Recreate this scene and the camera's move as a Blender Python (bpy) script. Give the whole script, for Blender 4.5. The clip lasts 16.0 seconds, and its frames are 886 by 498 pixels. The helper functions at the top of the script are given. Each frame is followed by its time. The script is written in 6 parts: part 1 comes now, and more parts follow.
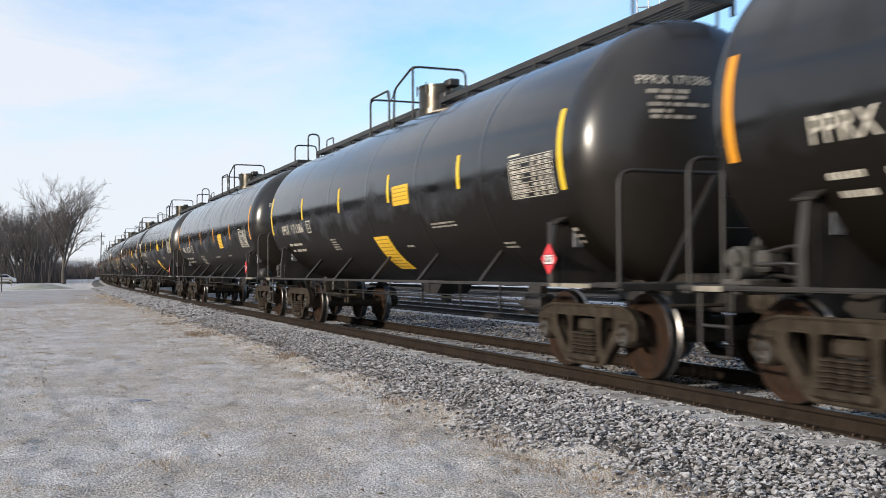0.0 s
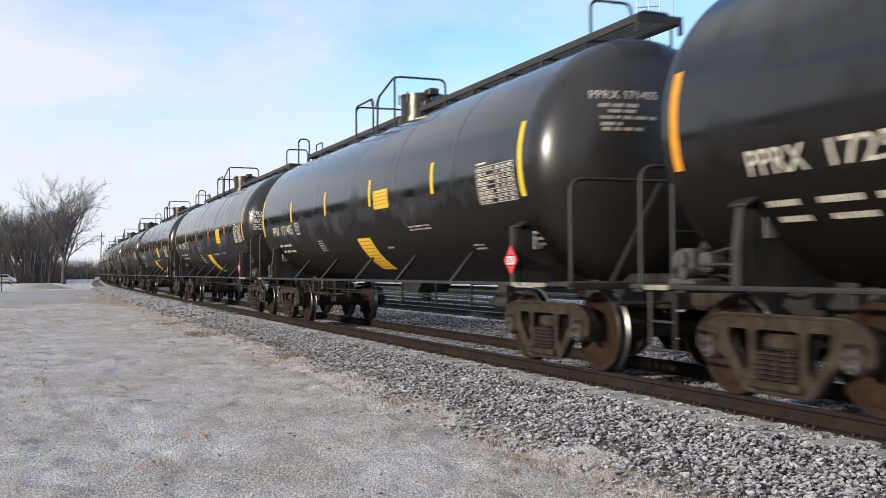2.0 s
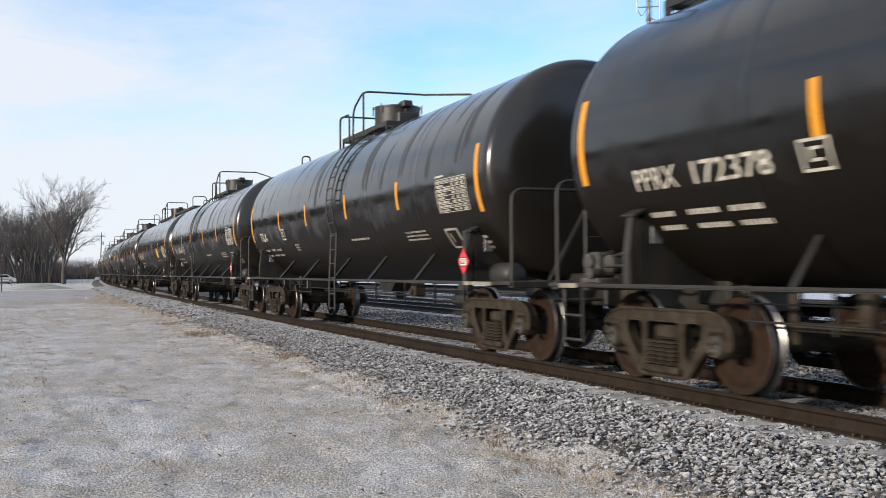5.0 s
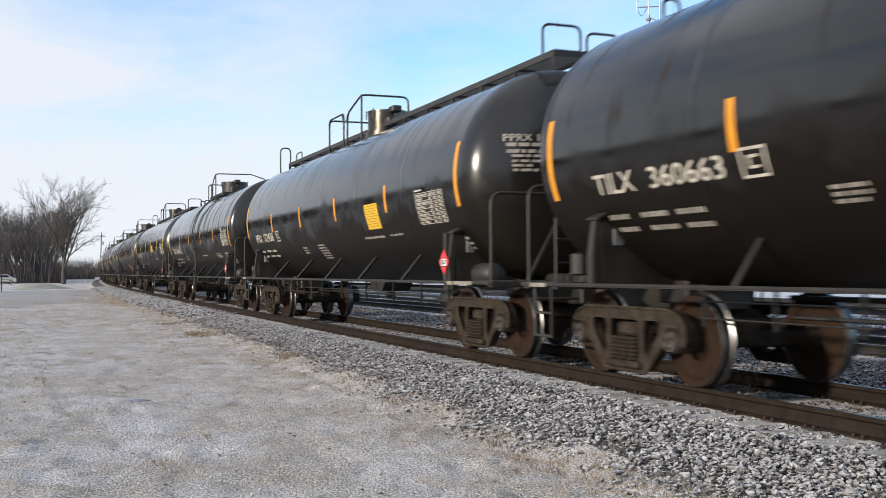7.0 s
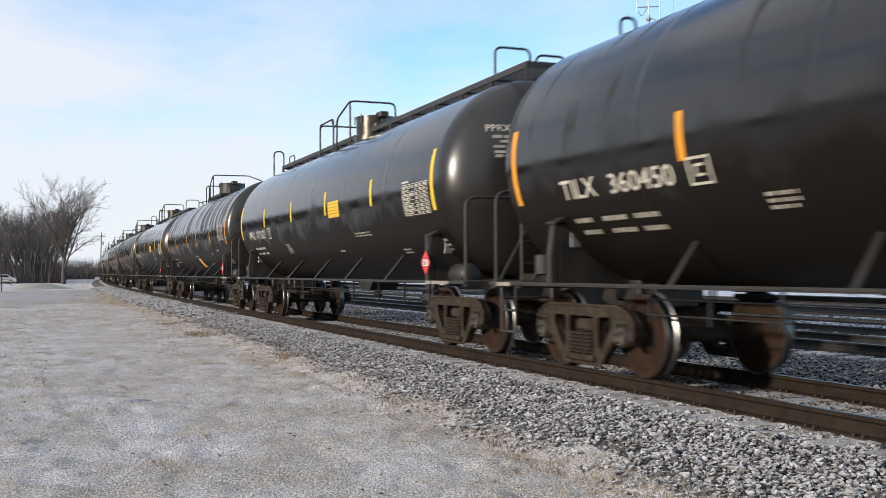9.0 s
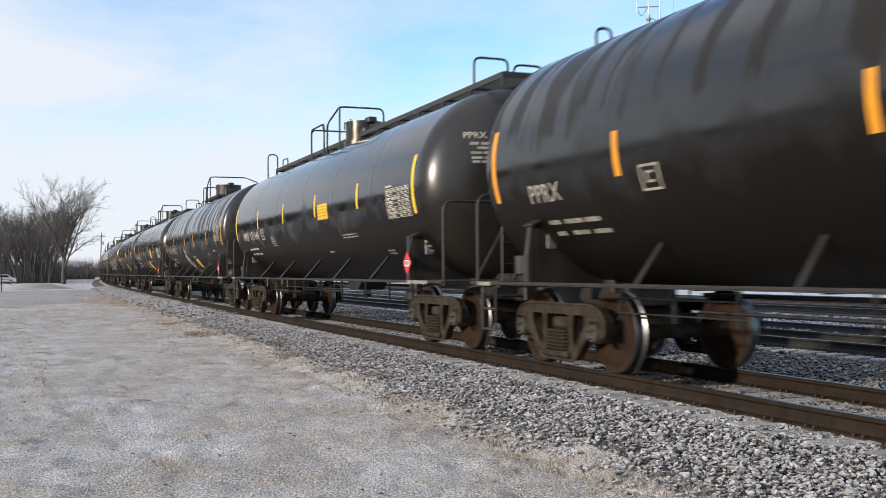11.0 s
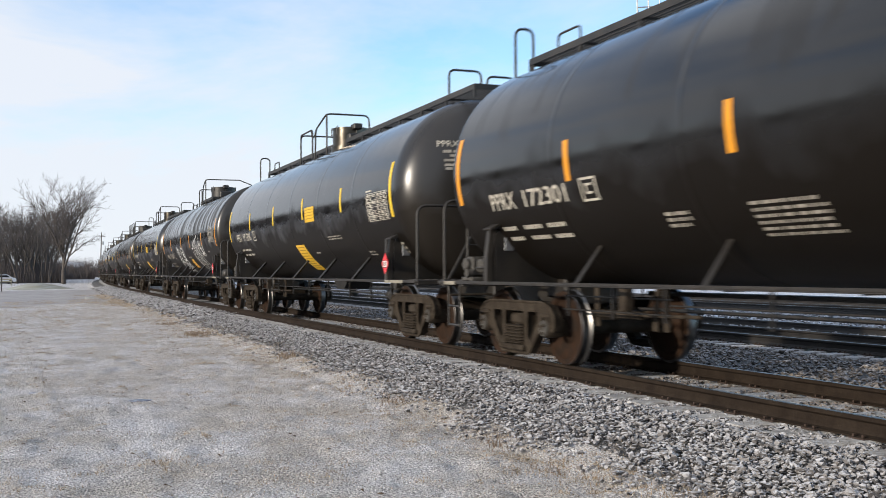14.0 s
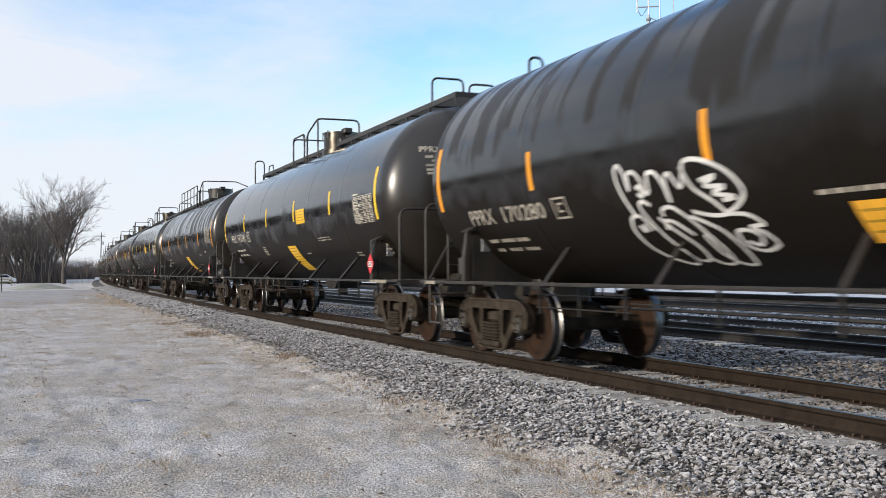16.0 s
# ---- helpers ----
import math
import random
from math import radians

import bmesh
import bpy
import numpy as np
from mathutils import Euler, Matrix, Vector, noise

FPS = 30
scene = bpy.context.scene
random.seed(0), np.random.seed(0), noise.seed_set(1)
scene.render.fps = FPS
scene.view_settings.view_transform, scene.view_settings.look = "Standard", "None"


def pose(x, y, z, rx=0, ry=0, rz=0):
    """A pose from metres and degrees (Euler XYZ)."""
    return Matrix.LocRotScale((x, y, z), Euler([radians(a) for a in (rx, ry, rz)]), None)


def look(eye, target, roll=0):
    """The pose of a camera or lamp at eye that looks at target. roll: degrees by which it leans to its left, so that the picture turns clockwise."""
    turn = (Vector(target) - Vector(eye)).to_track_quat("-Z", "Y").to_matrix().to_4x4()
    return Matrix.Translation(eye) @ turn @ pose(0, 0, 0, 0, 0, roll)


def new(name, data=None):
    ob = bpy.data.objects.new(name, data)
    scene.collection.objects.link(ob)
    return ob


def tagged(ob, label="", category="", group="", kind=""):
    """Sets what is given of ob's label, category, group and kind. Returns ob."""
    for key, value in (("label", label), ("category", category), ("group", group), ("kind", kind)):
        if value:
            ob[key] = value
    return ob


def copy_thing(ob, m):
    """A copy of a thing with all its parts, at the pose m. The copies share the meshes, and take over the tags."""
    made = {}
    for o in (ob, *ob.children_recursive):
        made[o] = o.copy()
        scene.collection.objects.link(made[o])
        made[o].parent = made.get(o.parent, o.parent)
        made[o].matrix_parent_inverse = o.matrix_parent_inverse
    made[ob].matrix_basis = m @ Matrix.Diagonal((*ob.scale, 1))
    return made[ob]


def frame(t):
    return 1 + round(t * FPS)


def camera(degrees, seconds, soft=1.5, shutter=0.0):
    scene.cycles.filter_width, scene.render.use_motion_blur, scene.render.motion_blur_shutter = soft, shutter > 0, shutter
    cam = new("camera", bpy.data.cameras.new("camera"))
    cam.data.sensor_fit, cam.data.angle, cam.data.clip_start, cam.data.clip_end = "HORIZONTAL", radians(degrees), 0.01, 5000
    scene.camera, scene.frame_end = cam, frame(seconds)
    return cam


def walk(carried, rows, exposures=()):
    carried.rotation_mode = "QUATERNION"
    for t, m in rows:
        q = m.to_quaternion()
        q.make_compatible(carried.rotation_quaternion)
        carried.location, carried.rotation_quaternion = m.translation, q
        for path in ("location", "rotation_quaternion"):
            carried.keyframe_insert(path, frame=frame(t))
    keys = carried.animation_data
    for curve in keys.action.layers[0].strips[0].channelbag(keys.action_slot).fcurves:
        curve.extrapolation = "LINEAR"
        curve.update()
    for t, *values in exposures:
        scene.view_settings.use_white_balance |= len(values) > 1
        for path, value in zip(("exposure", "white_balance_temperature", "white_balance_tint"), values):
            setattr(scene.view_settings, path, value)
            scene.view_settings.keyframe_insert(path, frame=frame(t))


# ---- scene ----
# ---- camera ----
cam = camera(47.19, 16.0, 0.5, 0.18)
YAW, TILT = 0.38266, 0.02165
EYE = Vector((0.0, 0.0, 1.1625))
VIEW = look(EYE, EYE + Vector((math.sin(YAW) * math.cos(TILT), math.cos(YAW) * math.cos(TILT), math.sin(TILT))), -0.3275)
walk(cam, [(0.0, VIEW), (16.0, VIEW)])

# ---- world and sun ----
SUN_EL, SUN_AZ = radians(14.0), radians(-101.0)   # azimuth from +Y towards +X
world = bpy.data.worlds.new("winter_sky")
scene.world = world
world.use_nodes = True
wn, wl = world.node_tree.nodes, world.node_tree.links
wn.clear()
w_out = wn.new("ShaderNodeOutputWorld")
w_bg = wn.new("ShaderNodeBackground")
w_sky = wn.new("ShaderNodeTexSky")
w_sky.sky_type, w_sky.sun_disc = "NISHITA", False
w_sky.sun_elevation, w_sky.sun_rotation = SUN_EL, SUN_AZ
w_sky.air_density, w_sky.dust_density, w_sky.ozone_density = 1.0, 0.2, 2.5
w_bg.inputs["Strength"].default_value = 0.15
w_tc = wn.new("ShaderNodeTexCoord")
w_map = wn.new("ShaderNodeMapping")
w_map.inputs["Scale"].default_value = (1.2, 1.5, 3.8)
w_map.inputs["Rotation"].default_value = (0.25, -0.5, 0.3)
w_noise = wn.new("ShaderNodeTexNoise")
w_noise.inputs["Scale"].default_value = 1.7
w_noise.inputs["Detail"].default_value = 6.0
w_noise.inputs["Roughness"].default_value = 0.60
w_noise.inputs["Distortion"].default_value = 0.6
w_ramp = wn.new("ShaderNodeValToRGB")
w_ramp.color_ramp.elements[0].position, w_ramp.color_ramp.elements[0].color = 0.36, (0.05, 0.05, 0.05, 1)
w_ramp.color_ramp.elements[1].position, w_ramp.color_ramp.elements[1].color = 0.70, (0.95, 0.95, 0.95, 1)
w_mix = wn.new("ShaderNodeMix")
w_mix.data_type = "RGBA"
w_mix.inputs["B"].default_value = (4.58, 4.8, 5.22, 1)
wl.new(w_tc.outputs["Generated"], w_map.inputs["Vector"])
wl.new(w_map.outputs["Vector"], w_noise.inputs["Vector"])
w_sep = wn.new("ShaderNodeSeparateXYZ")
wl.new(w_tc.outputs["Generated"], w_sep.inputs["Vector"])
w_fade = wn.new("ShaderNodeMapRange")      # cloud thins towards +X and overhead, thickens at the horizon
w_fade.inputs["From Min"].default_value, w_fade.inputs["From Max"].default_value = -0.05, 0.75
w_fade.inputs["To Min"].default_value, w_fade.inputs["To Max"].default_value = 0.20, -0.20
wl.new(w_sep.outputs["X"], w_fade.inputs["Value"])
w_low = wn.new("ShaderNodeMapRange")
w_low.inputs["From Min"].default_value, w_low.inputs["From Max"].default_value = 0.0, 0.30
w_low.inputs["To Min"].default_value, w_low.inputs["To Max"].default_value = 0.14, -0.05
wl.new(w_sep.outputs["Z"], w_low.inputs["Value"])
w_add = wn.new("ShaderNodeMath")
w_add2 = wn.new("ShaderNodeMath")
wl.new(w_noise.outputs["Fac"], w_add.inputs[0])
wl.new(w_fade.outputs["Result"], w_add.inputs[1])
wl.new(w_add.outputs["Value"], w_add2.inputs[0])
wl.new(w_low.outputs["Result"], w_add2.inputs[1])
wl.new(w_add2.outputs["Value"], w_ramp.inputs["Fac"])
wl.new(w_ramp.outputs["Color"], w_mix.inputs["Factor"])
w_tint = wn.new("ShaderNodeVectorMath")
w_tint.operation = "MULTIPLY"
w_tint.inputs[1].default_value = (1.28, 1.42, 1.54)
wl.new(w_sky.outputs["Color"], w_tint.inputs[0])
wl.new(w_tint.outputs["Vector"], w_mix.inputs["A"])
wl.new(w_mix.outputs["Result"], w_bg.inputs["Color"])
wl.new(w_bg.outputs["Background"], w_out.inputs["Surface"])

sun = new("sun", bpy.data.lights.new("sun", "SUN"))
sun.data.energy, sun.data.angle, sun.data.color = 3.5, radians(2.0), (1.0, 0.895, 0.76)
SUN_DIR = Vector((math.sin(SUN_AZ) * math.cos(SUN_EL), math.cos(SUN_AZ) * math.cos(SUN_EL), math.sin(SUN_EL)))
sun.matrix_world = look(SUN_DIR * 300, (0, 0, 0))
scene.view_settings.exposure = 0.3


# ---- materials ----
def material(name, color, rough=0.6, metal=0.0, vary=0.0, vscale=3.0, color2=None, bump=0.0, bscale=40.0,
             fine=0.0, stretch=(1, 1, 1), spec=0.5, object_space=True, per_object=0.0, rvary=0.0):
    """Two scales of colour variation, roughness variation and a bump, all procedural."""
    m = bpy.data.materials.new(name)
    m.use_nodes = True
    n, l = m.node_tree.nodes, m.node_tree.links
    b = n["Principled BSDF"]
    b.inputs["Roughness"].default_value, b.inputs["Metallic"].default_value = rough, metal
    b.inputs["Specular IOR Level"].default_value = spec
    tc = n.new("ShaderNodeTexCoord")
    mp = n.new("ShaderNodeMapping")
    mp.inputs["Scale"].default_value = stretch
    l.new(tc.outputs["Object"], mp.inputs["Vector"])
    if color2 is None:
        color2 = [c * (1 - vary) for c in color]
    n1 = n.new("ShaderNodeTexNoise")
    n1.inputs["Scale"].default_value, n1.inputs["Detail"].default_value = vscale, 5.0
    l.new(mp.outputs["Vector"], n1.inputs["Vector"])
    r = n.new("ShaderNodeValToRGB")
    r.color_ramp.elements[0].position, r.color_ramp.elements[1].position = 0.36, 0.64
    r.color_ramp.elements[0].color, r.color_ramp.elements[1].color = (*color, 1), (*color2, 1)
    l.new(n1.outputs["Fac"], r.inputs["Fac"])
    out = r.outputs["Color"]
    n2 = n.new("ShaderNodeTexNoise")
    n2.inputs["Scale"].default_value, n2.inputs["Detail"].default_value = bscale, 4.0
    l.new(mp.outputs["Vector"], n2.inputs["Vector"])
    if fine:
        mr = n.new("ShaderNodeMapRange")
        mr.inputs["From Min"].default_value, mr.inputs["From Max"].default_value = 0.3, 0.7
        mr.inputs["To Min"].default_value, mr.inputs["To Max"].default_value = 1 - fine, 1 + fine
        l.new(n2.outputs["Fac"], mr.inputs["Value"])
        mx = n.new("ShaderNodeVectorMath")
        mx.operation = "SCALE"
        l.new(out, mx.inputs[0])
        l.new(mr.outputs["Result"], mx.inputs["Scale"])
        out = mx.outputs["Vector"]
    if per_object:
        oi = n.new("ShaderNodeObjectInfo")
        mr2 = n.new("ShaderNodeMapRange")
        mr2.inputs["To Min"].default_value, mr2.inputs["To Max"].default_value = 1 - per_object, 1 + per_object
        l.new(oi.outputs["Random"], mr2.inputs["Value"])
        mx2 = n.new("ShaderNodeVectorMath")
        mx2.operation = "SCALE"
        l.new(out, mx2.inputs[0])
        l.new(mr2.outputs["Result"], mx2.inputs["Scale"])
        out = mx2.outputs["Vector"]
    l.new(out, b.inputs["Base Color"])
    if rvary:
        mr3 = n.new("ShaderNodeMapRange")
        mr3.inputs["From Min"].default_value, mr3.inputs["From Max"].default_value = 0.3, 0.7
        mr3.inputs["To Min"].default_value, mr3.inputs["To Max"].default_value = rough - rvary, rough + rvary
        l.new(n1.outputs["Fac"], mr3.inputs["Value"])
        l.new(mr3.outputs["Result"], b.inputs["Roughness"])
    if bump:
        bp = n.new("ShaderNodeBump")
        bp.inputs["Strength"].default_value, bp.inputs["Distance"].default_value = 1.0, bump
        l.new(n2.outputs["Fac"], bp.inputs["Height"])
        l.new(bp.outputs["Normal"], b.inputs["Normal"])
    return m


def tank_paint(name, color, streak, streak_amount, rough, gritty, edge=0.47, reach_low=3.20, dull_to=0.38, end_dust=0.3):
    """Black paint with vertical run-off streaks, road dirt below and rib bands."""
    m = material(name, color, rough, 0.0, 0.3, 1.2, None, 0.0, 60.0, 0.06, spec=0.38)
    n, l = m.node_tree.nodes, m.node_tree.links
    b = n["Principled BSDF"]
    base = b.inputs["Base Color"].links[0].from_socket
    tc = n.new("ShaderNodeTexCoord")
    mp = n.new("ShaderNodeMapping")
    mp.inputs["Scale"].default_value = (2.1, 0.22, 0.22)
    l.new(tc.outputs["Object"], mp.inputs["Vector"])
    ns = n.new("ShaderNodeTexNoise")
    ns.inputs["Scale"].default_value, ns.inputs["Detail"].default_value = 1.6, 6.0
    l.new(mp.outputs["Vector"], ns.inputs["Vector"])
    ramp = n.new("ShaderNodeValToRGB")
    ramp.color_ramp.elements[0].position, ramp.color_ramp.elements[0].color = edge, (0, 0, 0, 1)
    ramp.color_ramp.elements[1].position, ramp.color_ramp.elements[1].color = edge + 0.05, (streak_amount,) * 3 + (1,)
    l.new(ns.outputs["Fac"], ramp.inputs["Fac"])
    sep = n.new("ShaderNodeSeparateXYZ")
    l.new(tc.outputs["Object"], sep.inputs["Vector"])
    ragged = n.new("ShaderNodeTexNoise")
    ragged.inputs["Scale"].default_value = 1.8
    l.new(tc.outputs["Object"], ragged.inputs["Vector"])
    reach = n.new("ShaderNodeMath")
    reach.operation = "ADD"
    l.new(sep.outputs["Z"], reach.inputs[0])
    l.new(ragged.outputs["Fac"], reach.inputs[1])
    span = n.new("ShaderNodeMapRange")
    span.inputs["From Min"].default_value, span.inputs["From Max"].default_value = reach_low, reach_low + 0.2
    l.new(reach.outputs["Value"], span.inputs["Value"])
    amount = n.new("ShaderNodeMath")
    amount.operation = "MULTIPLY"
    l.new(ramp.outputs["Color"], amount.inputs[0])
    l.new(span.outputs["Result"], amount.inputs[1])
    mix = n.new("ShaderNodeMix")
    mix.data_type = "RGBA"
    mix.inputs["B"].default_value = (*streak, 1)
    l.new(amount.outputs["Value"], mix.inputs["Factor"])
    l.new(base, mix.inputs["A"])
    l.new(mix.outputs["Result"], b.inputs["Base Color"])
    mr = n.new("ShaderNodeMapRange")
    mr.inputs["From Min"].default_value, mr.inputs["From Max"].default_value = 0.0, 0.6
    mr.inputs["To Min"].default_value, mr.inputs["To Max"].default_value = rough, rough + gritty
    l.new(amount.outputs["Value"], mr.inputs["Value"])
    # road dust on the lower shell, ragged at its upper edge
    film = n.new("ShaderNodeMapRange")
    film.inputs["From Min"].default_value, film.inputs["From Max"].default_value = 3.02, 2.5
    l.new(reach.outputs["Value"], film.inputs["Value"])
    dull = n.new("ShaderNodeMix")
    dull.inputs["B"].default_value = 0.46
    l.new(film.outputs["Result"], dull.inputs["Factor"])
    l.new(mr.outputs["Result"], dull.inputs["A"])
    l.new(dull.outputs["Result"], b.inputs["Roughness"])
    matt = n.new("ShaderNodeMix")
    matt.inputs["B"].default_value = 0.12
    grime = n.new("ShaderNodeMapRange")      # run-off dirt takes the gloss away
    grime.inputs["To Min"].default_value, grime.inputs["To Max"].default_value = 0.62, dull_to
    l.new(amount.outputs["Value"], grime.inputs["Value"])
    l.new(grime.outputs["Result"], matt.inputs["A"])
    l.new(film.outputs["Result"], matt.inputs["Factor"])
    l.new(matt.outputs["Result"], b.inputs["Specular IOR Level"])
    brown = n.new("ShaderNodeMix")
    brown.data_type = "RGBA"
    brown.inputs["B"].default_value = (0.0075, 0.0058, 0.0043, 1)
    l.new(film.outputs["Result"], brown.inputs["Factor"])
    l.new(mix.outputs["Result"], brown.inputs["A"])
    # dry dust on the trailing domed end, thrown up between the cars
    ends = n.new("ShaderNodeMath")
    ends.operation = "MULTIPLY"
    ends.inputs[1].default_value = -1.0
    l.new(sep.outputs["X"], ends.inputs[0])
    rim = n.new("ShaderNodeMapRange")
    rim.inputs["From Min"].default_value, rim.inputs["From Max"].default_value = 7.14, 7.55
    rim.inputs["To Max"].default_value = end_dust
    l.new(ends.outputs["Value"], rim.inputs["Value"])
    dust = n.new("ShaderNodeMix")
    dust.data_type = "RGBA"
    dust.inputs["B"].default_value = (0.028, 0.024, 0.020, 1)
    l.new(rim.outputs["Result"], dust.inputs["Factor"])
    l.new(brown.outputs["Result"], dust.inputs["A"])
    l.new(dust.outputs["Result"], b.inputs["Base Color"])
    powder = n.new("ShaderNodeMix")
    powder.inputs["B"].default_value = 0.42
    l.new(rim.outputs["Result"], powder.inputs["Factor"])
    l.new(dull.outputs["Result"], powder.inputs["A"])
    l.new(powder.outputs["Result"], b.inputs["Roughness"])
    return m


M = {}
M["tank_gloss"] = tank_paint("black_gloss_paint", (0.006, 0.006, 0.0065), (0.014, 0.013, 0.011), 0.30, 0.105, 0.06, 0.53, end_dust=0.65)
M["tank_satin"] = tank_paint("black_satin_paint", (0.008, 0.0075, 0.007), (0.015, 0.013, 0.010), 0.55, 0.115, 0.10, 0.54, 3.25, 0.25)
M["tank_worn"] = tank_paint("black_worn_paint", (0.010, 0.009, 0.0078), (0.0155, 0.0128, 0.0098), 0.90, 0.13, 0.26, 0.50, 3.05, 0.14, 0.55)
M["tank_dusty"] = tank_paint("black_dusty_paint", (0.010, 0.009, 0.0078), (0.017, 0.014, 0.0105), 0.85, 0.10, 0.26, 0.58, 3.0, 0.12)
M["steel_dark"] = material("dark_painted_steel", (0.012, 0.011, 0.010), 0.5, 0.0, 0, 4, (0.026, 0.022, 0.018), 0.002, 60, 0.15)
M["sill"] = material("dusty_black_steel", (0.015, 0.0132, 0.0112), 0.5, 0.0, 0, 3, (0.030, 0.025, 0.020), 0.001, 70, 0.12)
M["truck"] = material("dusty_cast_steel", (0.024, 0.0175, 0.0118), 0.85, 0.0, 0, 6, (0.050, 0.039, 0.028), 0.004, 50, 0.25, spec=0.2)
M["wheel"] = material("rusty_wheel_plate", (0.033, 0.0165, 0.009), 0.8, 0.0, 0, 7, (0.020, 0.0125, 0.0085), 0.002, 60, 0.25, spec=0.15)
M["tread"] = material("bright_worn_steel", (0.22, 0.21, 0.20), 0.34, 1.0, 0.4, 20)
M["galv_dusty"] = material("dusty_grey_casting", (0.075, 0.07, 0.062), 0.7, 0.0, 0, 9, (0.03, 0.026, 0.021), 0.002, 60, 0.2)
M["under"] = material("black_grimy_steel", (0.007, 0.0065, 0.006), 0.8, 0, 0, 4, (0.013, 0.011, 0.010))
M["sill_tag"] = material("pale_sill_tag", (0.30, 0.27, 0.21), 0.6, 0, 0.4, 12)
M["shiny_steel"] = material("stainless_dome", (0.10, 0.09, 0.075), 0.30, 1.0, 0.5, 5)
M["orange"] = material("orange_reflective_tape", (0.75, 0.30, 0.012), 0.45, 0, 0.15, 6, None, 0, 60, 0.08)
M["yellow"] = material("yellow_reflective_tape", (0.78, 0.52, 0.02), 0.45, 0, 0.12, 6, None, 0, 60, 0.08)
M["label_yellow"] = material("yellow_vinyl", (0.72, 0.43, 0.012), 0.4, 0, 0.12, 5)
M["label_orange"] = material("orange_vinyl", (0.72, 0.36, 0.03), 0.45, 0, 0.15, 5)
M["ink"] = material("dark_print", (0.32, 0.19, 0.015), 0.6)
M["stencil"] = material("pale_stencil_paint", (0.52, 0.48, 0.40), 0.6, 0, 0.3, 9, None, 0, 50, 0.2)
M["stencil_dull"] = material("dusty_stencil_paint", (0.34, 0.31, 0.26), 0.7, 0, 0.35, 9, None, 0, 50, 0.2)
M["white_spray"] = material("white_spray_paint", (0.62, 0.62, 0.60), 0.6, 0, 0.25, 4)
M["placard_red"] = material("red_placard", (0.72, 0.04, 0.05), 0.4, 0, 0.1, 8)
M["placard_white"] = material("white_placard_panel", (0.78, 0.76, 0.72), 0.45, 0, 0.1, 8)
M["rail"] = material("rusty_rail_side", (0.0175, 0.0122, 0.009), 0.85, 0, 0, 5, (0.027, 0.0195, 0.014), 0.002, 50, 0.2, spec=0.12)
# rails behind the train: its shade is put into this darker colour
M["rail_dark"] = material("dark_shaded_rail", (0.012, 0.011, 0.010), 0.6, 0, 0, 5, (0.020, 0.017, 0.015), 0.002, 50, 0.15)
M["rail_top"] = material("worn_rail_head", (0.10, 0.085, 0.072), 0.42, 0.7, 0.3, 4)
M["tie"] = material("frosted_timber", (0.30, 0.285, 0.27), 0.9, 0, 0, 5, (0.56, 0.555, 0.55), 0.006, 30, 0.25, (1, 6, 1), per_object=0.2)
M["spike"] = material("rusty_spike", (0.045, 0.027, 0.018), 0.8, 0, 0.3, 20)
M["bark"] = material("grey_bark", (0.095, 0.082, 0.072), 0.9, 0, 0.35, 3, None, 0.01, 20, 0.2)
M["twig"] = material("thin_bare_twigs", (0.12, 0.104, 0.098), 0.9, 0, 0.3, 1)
M["pole"] = material("weathered_timber_pole", (0.12, 0.10, 0.085), 0.9, 0, 0.3, 2, None, 0.004, 30, 0.2)
M["galv"] = material("galvanised_steel", (0.35, 0.36, 0.38), 0.45, 0.7, 0.2, 4)


# ---- track geometry ----
NEAR, CURVE_AT, CURVE = 6.0944, 25.7, 0.00037923
MID = NEAR + 0.7525
GROUND = -0.45


def on_track(s, off=0.0):
    """Place and heading on the near track's centre line, off metres to the right of it."""
    e = max(s - CURVE_AT, 0.0)
    th = CURVE * e
    return MID + CURVE * e * e / 2 + off * math.cos(th), s - off * math.sin(th), th


# ---- mesh helpers ----
def part(name, bm, mat, parent=None, label="", smooth=None):
    me = bpy.data.meshes.new(name)
    bm.to_mesh(me)
    bm.free()
    for mm in (mat if isinstance(mat, (list, tuple)) else [mat]):
        me.materials.append(mm)
    if smooth is not None:
        me.shade_smooth()
        if smooth < 180:
            me.set_sharp_from_angle(angle=radians(smooth))
    ob = new(name, me)
    if parent is not None:
        ob.parent = parent
    if label:
        ob["label"] = label
    return ob


def add_box(bm, x0, x1, y0, y1, z0, z1, bevel=0.0, m=None, mat=0):
    r = bmesh.ops.create_cube(bm, size=1.0)
    vs = r["verts"]
    for v in vs:
        v.co = Vector((x0 + (v.co.x + 0.5) * (x1 - x0), y0 + (v.co.y + 0.5) * (y1 - y0), z0 + (v.co.z + 0.5) * (z1 - z0)))
    if bevel:
        es = list({e for v in vs for e in v.link_edges})
        out = bmesh.ops.bevel(bm, geom=es, offset=bevel, segments=1, affect="EDGES")
        vs = list({v for f in out["faces"] for v in f.verts} | {v for v in vs if v.is_valid})
    if m is not None:
        bmesh.ops.transform(bm, matrix=m, verts=vs)
    if mat:
        for f in {f for v in vs for f in v.link_faces}:
            f.material_index = mat
    return vs


